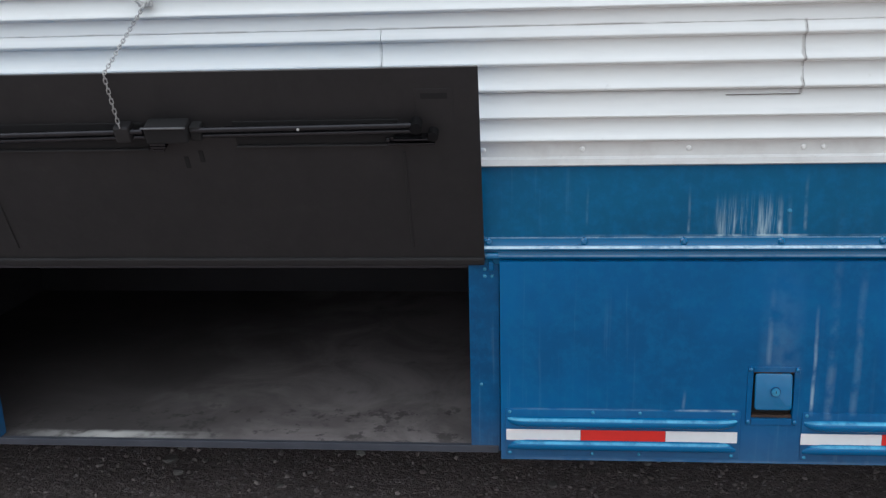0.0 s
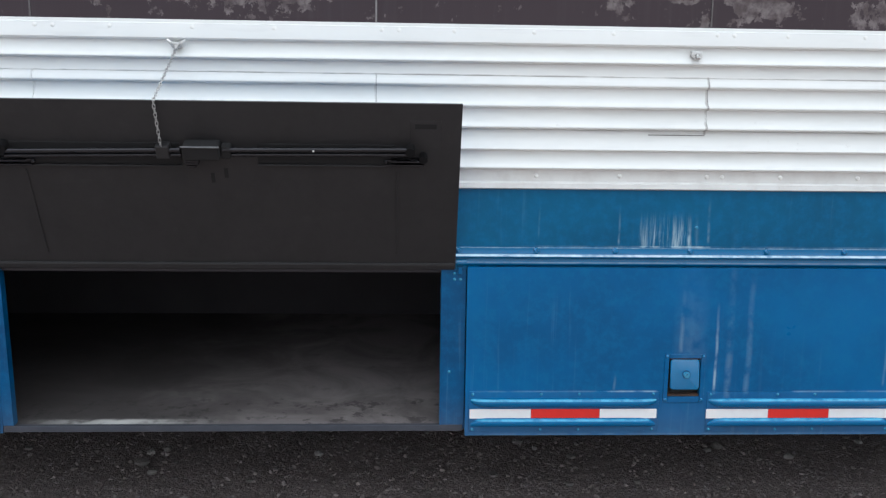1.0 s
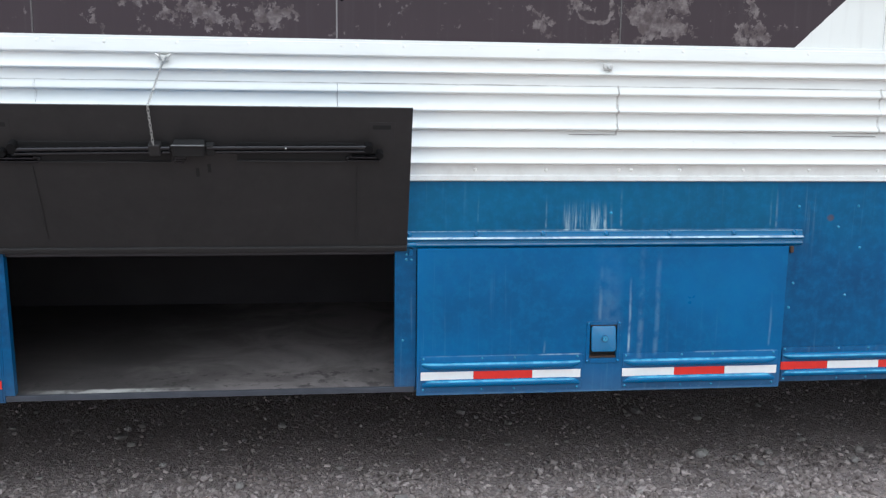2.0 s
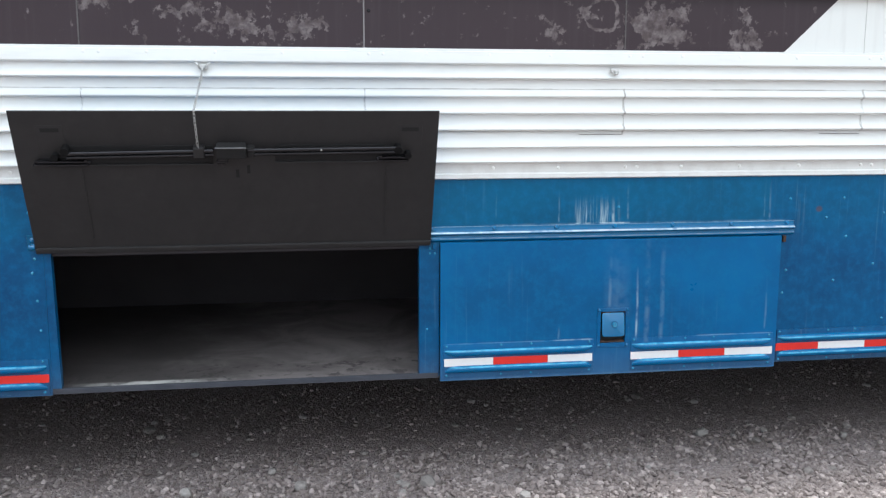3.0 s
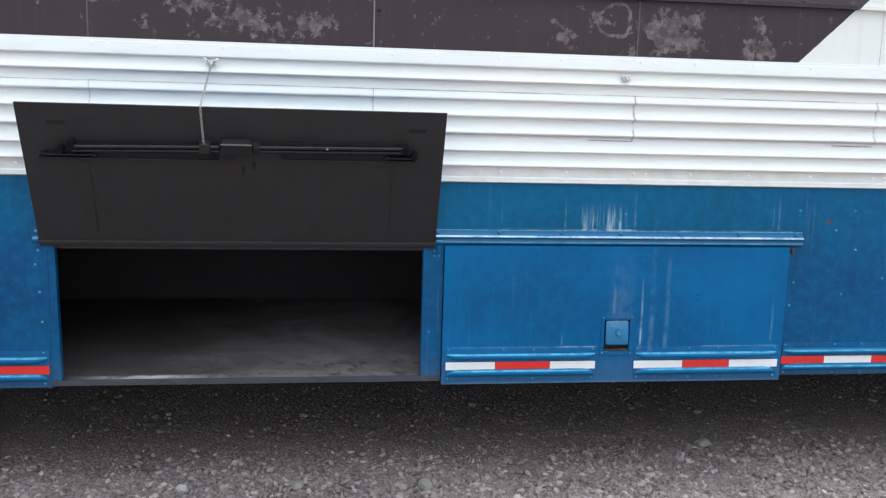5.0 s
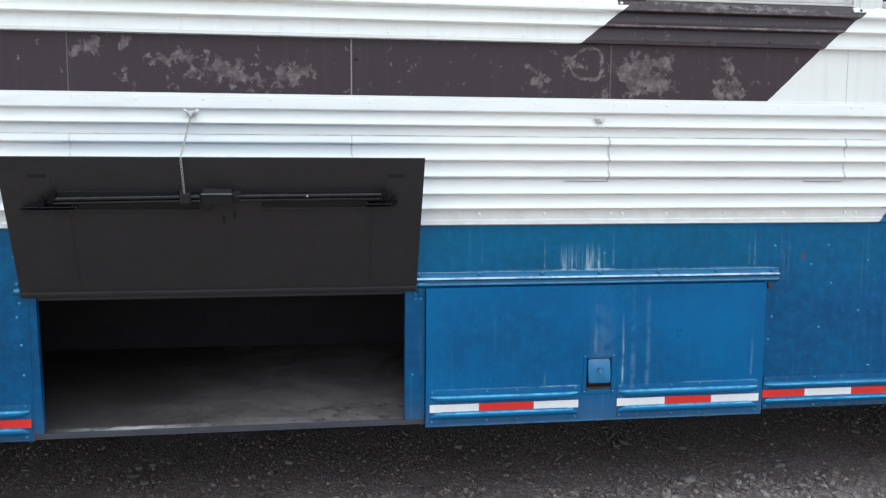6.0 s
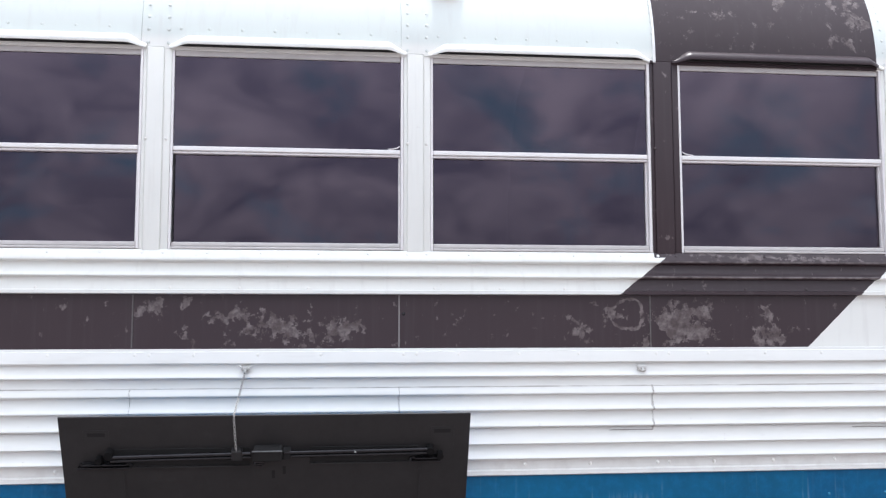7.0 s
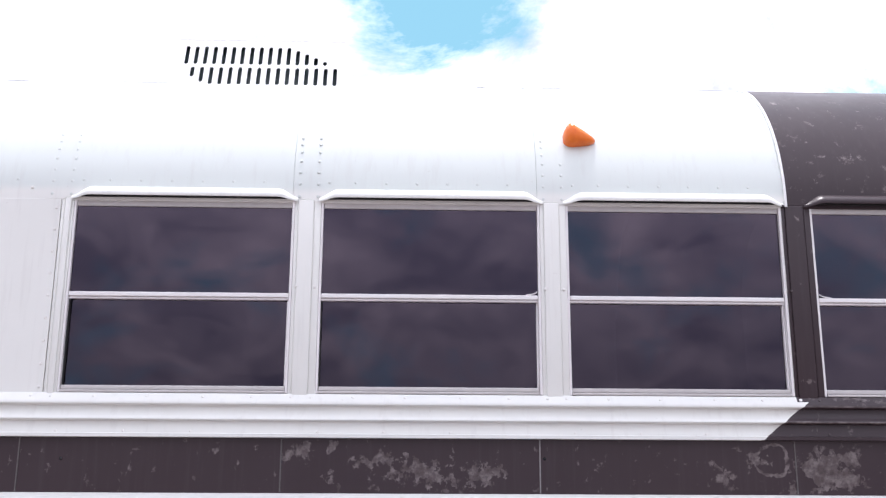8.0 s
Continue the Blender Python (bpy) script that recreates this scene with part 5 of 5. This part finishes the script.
for u, out in ((0.086, 1), (0.930, -1)):
    pad = part("corner_pad", lbox(LX0 + (u - 0.030) * W, LX0 + (u + 0.030) * W, -0.0008, 0.0005, rz + 0.004, LONG * 0.905, 0.0006), LID, lid, "raised black corner pad")
    part("catch_slot", lbox(LX0 + (u - 0.021) * W, LX0 + (u + 0.021) * W, -0.0014, -0.0006, LONG * 0.858, LONG * 0.886, 0.0003), SHADE_BLACK, pad, "dark catch slot")
    knob = rod(bmesh.new(), lid_m @ Vector((LX0 + (u + out * 0.030) * W, -0.0245, rz + 0.006)), lid_m @ Vector((LX0 + (u + out * 0.030) * W, 0.0, rz + 0.006)), 0.0105, 14)
    smooth(part("rod_end", knob, BLACK, lid), 40)
    side = rod(bmesh.new(), lid_m @ Vector((LX0 + (u + out * 0.004) * W, -0.020, rz - 0.013)), lid_m @ Vector((LX0 + (u + out * 0.004) * W, 0.0, rz - 0.013)), 0.0090, 14)
    smooth(part("catch_pivot", side, BLACK, lid), 40)
for u0, u1, dz in ((0.038, 0.165, -0.036), (0.850, 0.928, -0.030)):
    bm = lbox(LX0 + u0 * W, LX0 + u1 * W, -0.013, 0.0, rz + dz - 0.003, rz + dz + 0.001, 0.0012)
    lbox(LX0 + (u0 + 0.012) * W, LX0 + (u1 - 0.010) * W, -0.020, -0.0, rz + dz + 0.010, rz + dz + 0.0135, 0.0012, bm)
    lbox(LX0 + (u0 + 0.004) * W, LX0 + (u1 - 0.004) * W, -0.006, -0.0005, rz + dz + 0.0012, rz + dz + 0.0098, 0.0008, bm)
    part("rod_guide", bm, ROD, lid)
    stub = dome(bmesh.new(), 0, 0, 0, 0.0055, 0.006)
    stub.transform(lid_m @ Matrix.Translation((LX0 + (u0 + 0.002 if u0 > 0.5 else u1) * W, -0.004, rz + dz + 0.004)))
    smooth(part("guide_bolt", stub, ROD, lid), 40)
for u, dz in ((0.508, -0.071), (0.535, -0.059)):
    part("drain_slot", lbox(LX0 + (u - 0.004) * W, LX0 + (u + 0.004) * W, -0.0010, 0.0005, rz + dz - 0.012, rz + dz + 0.012, 0.0004), SHADE_BLACK, lid, "small dark slot")
for u in (0.145, 0.875):
    part("stiffener", lbox(LX0 + (u - 0.0022) * W, LX0 + (u + 0.0022) * W, -0.0022, 0.0005, 0.03, LONG * 0.60, 0.0010), LID, lid)
bm = dome(bmesh.new(), 0, 0, 0, 0.0026, 0.002)
bm.transform(lid_m @ Matrix.Translation((LX0 + 0.712 * W, -0.0235, rz + 0.008)))
smooth(part("grease_nipple", bm, STEEL, lid), 40)
for a, b in ((0.184, 0.206), (-0.895, -0.880)):
    smooth(part("hinge_pin", rod(bmesh.new(), (a, -0.005, 0.718), (b, -0.005, 0.718), 0.007), LIT_BLUE, bus), 40)


for z in (0.7215, 0.7365):
    smooth(part("hinge_bolt", dome(bmesh.new(), -0.887, -0.003, z, 0.0075, 0.006, n=6), LIT_BLUE, bus), 30)


# ---- hooks and chain ----
def add_hook(x, z, open_arms=True):
    bm = boxed(x - 0.012, x + 0.012, -0.0165, -0.004, z - 0.006, z + 0.006, 0.002)
    for side in (-1, 1) if open_arms else ():
        pts = [Vector((x + side * 0.004, -0.018, z - 0.004)), Vector((x + side * 0.010, -0.024, z + 0.004)), Vector((x + side * 0.019, -0.020, z + 0.010))]
        for a, b in zip(pts, pts[1:]):
            rod(bm, a, b, 0.0032, 7)
    rod(bm, (x, -0.018, z - 0.002), (x, -0.028, z - 0.010), 0.0032, 7)
    if not open_arms:
        ring = [Vector((x + 0.009 * math.cos(t), -0.020, z - 0.004 + 0.007 * math.sin(t))) for t in [math.pi + math.pi * i / 6 for i in range(7)]]
        for a, b in zip(ring, ring[1:]):
            rod(bm, a, b, 0.0028, 7)
    return smooth(part("chain_hook", bm, STEEL, bus, "steel chain hook screwed to the siding"), 40)


add_hook(-0.427, 1.192)
add_hook(0.706, 1.190, open_arms=False)

link = bmesh.new()
NU, NV, LR, SR = 14, 6, 0.0027, 0.00095
ringsets = []
for i in range(NU):
    a = 2 * math.pi * i / NU
    cx, cz = math.cos(a) * LR, math.sin(a) * LR + (0.0028 if math.sin(a) > 0 else -0.0028)
    d = Vector((math.cos(a), 0, math.sin(a)))
    ringsets.append([link.verts.new(Vector((cx, 0, cz)) + (d * math.cos(b) + Vector((0, 1, 0)) * math.sin(b)) * SR) for b in [2 * math.pi * j / NV for j in range(NV)]])
for i in range(NU):
    a, b = ringsets[i], ringsets[(i + 1) % NU]
    for j in range(NV):
        link.faces.new((a[j], a[(j + 1) % NV], b[(j + 1) % NV], b[j]))
chain = smooth(part("chain", link, CHAIN, bus, "thin steel chain holding the raised door"), 180)
route = [Vector((-0.427, -0.028, 1.182)), Vector((-0.4355, -0.182, 1.0840)), Vector((-0.4362, -0.1925, 1.0775)), lid_m @ Vector((-0.4325, -0.022, rz + 0.019))]
spots, step, carry = [], 0.0090, 0.0
for a, b in zip(route, route[1:]):
    d = (b - a).length
    while carry < d:
        spots.append((a.lerp(b, carry / d), (b - a).normalized()))
        carry += step
    carry -= d
for i, (p, d) in enumerate(spots):
    turn = d.to_track_quat("Z", "Y").to_matrix().to_4x4() @ pose(0, 0, 0, 0, 0, 45 + 90 * (i % 2))
    if i == 0:
        chain.matrix_world = Matrix.Translation(p) @ turn
        first = chain.matrix_world.copy()
    else:
        ob = new("link", chain.data)
        ob.parent = chain
        ob.matrix_parent_inverse = first.inverted()
        ob.matrix_basis = Matrix.Translation(p) @ turn

# ---- the rest of the bus, which closes it ----
part("far_side", boxed(X0, X1, WIDE - 0.02, WIDE - 0.001, 0.31, 2.112), COACH, bus)
part("cabin_floor", boxed(X0 + 0.01, X1 - 0.01, 0.041, WIDE - 0.021, 0.88, 0.92), LINER, bus)
for a, b in ((X0 + 0.001, X0 + 0.02), (X1 - 0.02, X1 - 0.001)):
    bm = bmesh.new()
    ring = [(0.041, 0.60)] + [(min(max(y + 0.006 * (1 if y < 1.2 else -1), 0.041), WIDE - 0.041), z - 0.006) for y, z in roof_profile()] + [(WIDE - 0.041, 0.60)]
    near, far = [bm.verts.new((a, y, z)) for y, z in ring], [bm.verts.new((b, y, z)) for y, z in ring]
    bm.faces.new(near)
    bm.faces.new(far[::-1])
    for i in range(len(ring)):
        j = (i + 1) % len(ring)
        bm.faces.new((near[i], near[j], far[j], far[i]))
    part("end_wall", bm, COACH, bus)
part("bay_front", boxed(OP0 - 0.45, OP0 - 0.0165, 0.0225, 0.030, 0.324, 0.752), BAY, bus)
for a, b in ((-2.7, OP0 - 0.461), (OP1 + 0.161, 3.3)):
    part("underbody", boxed(a, b, 0.031, WIDE - 0.021, 0.36, 0.87), DARK, bus)
part("underbody", boxed(OP0 - 0.46, OP1 + 0.16, 1.061, WIDE - 0.021, 0.36, 0.87), DARK, bus)
for a, b in ((X0, -2.701), (3.301, X1)):
    part("skirt", boxed(a, b, 0.002, 0.012, 0.70, 0.888), BLUE, bus)
for x in (-3.3, 3.95):
    part("axle", rod(bmesh.new(), (x, 0.12, 0.46), (x, WIDE - 0.12, 0.46), 0.06, 12), DARK, bus)
    part("axle_mount", boxed(x - 0.05, x + 0.05, 0.6, WIDE - 0.6, 0.50, 0.88), DARK, bus)
    for y in (0.07, WIDE - 0.33):
        bm = rod(bmesh.new(), (x, y, 0.46), (x, y + 0.26, 0.46), 0.462, 40)
        bmesh.ops.bevel(bm, geom=[e for e in bm.edges if abs((e.verts[0].co - e.verts[1].co).y) < 1e-6 and len(e.link_faces) == 2], offset=0.03, segments=2, affect="EDGES")
        wheel = part("wheel", bm, RUBBER, bus, "black bus tyre")
        part("rim", rod(bmesh.new(), (x, y - 0.006, 0.46), (x, y + 0.266, 0.46), 0.27, 24), DARK, wheel)
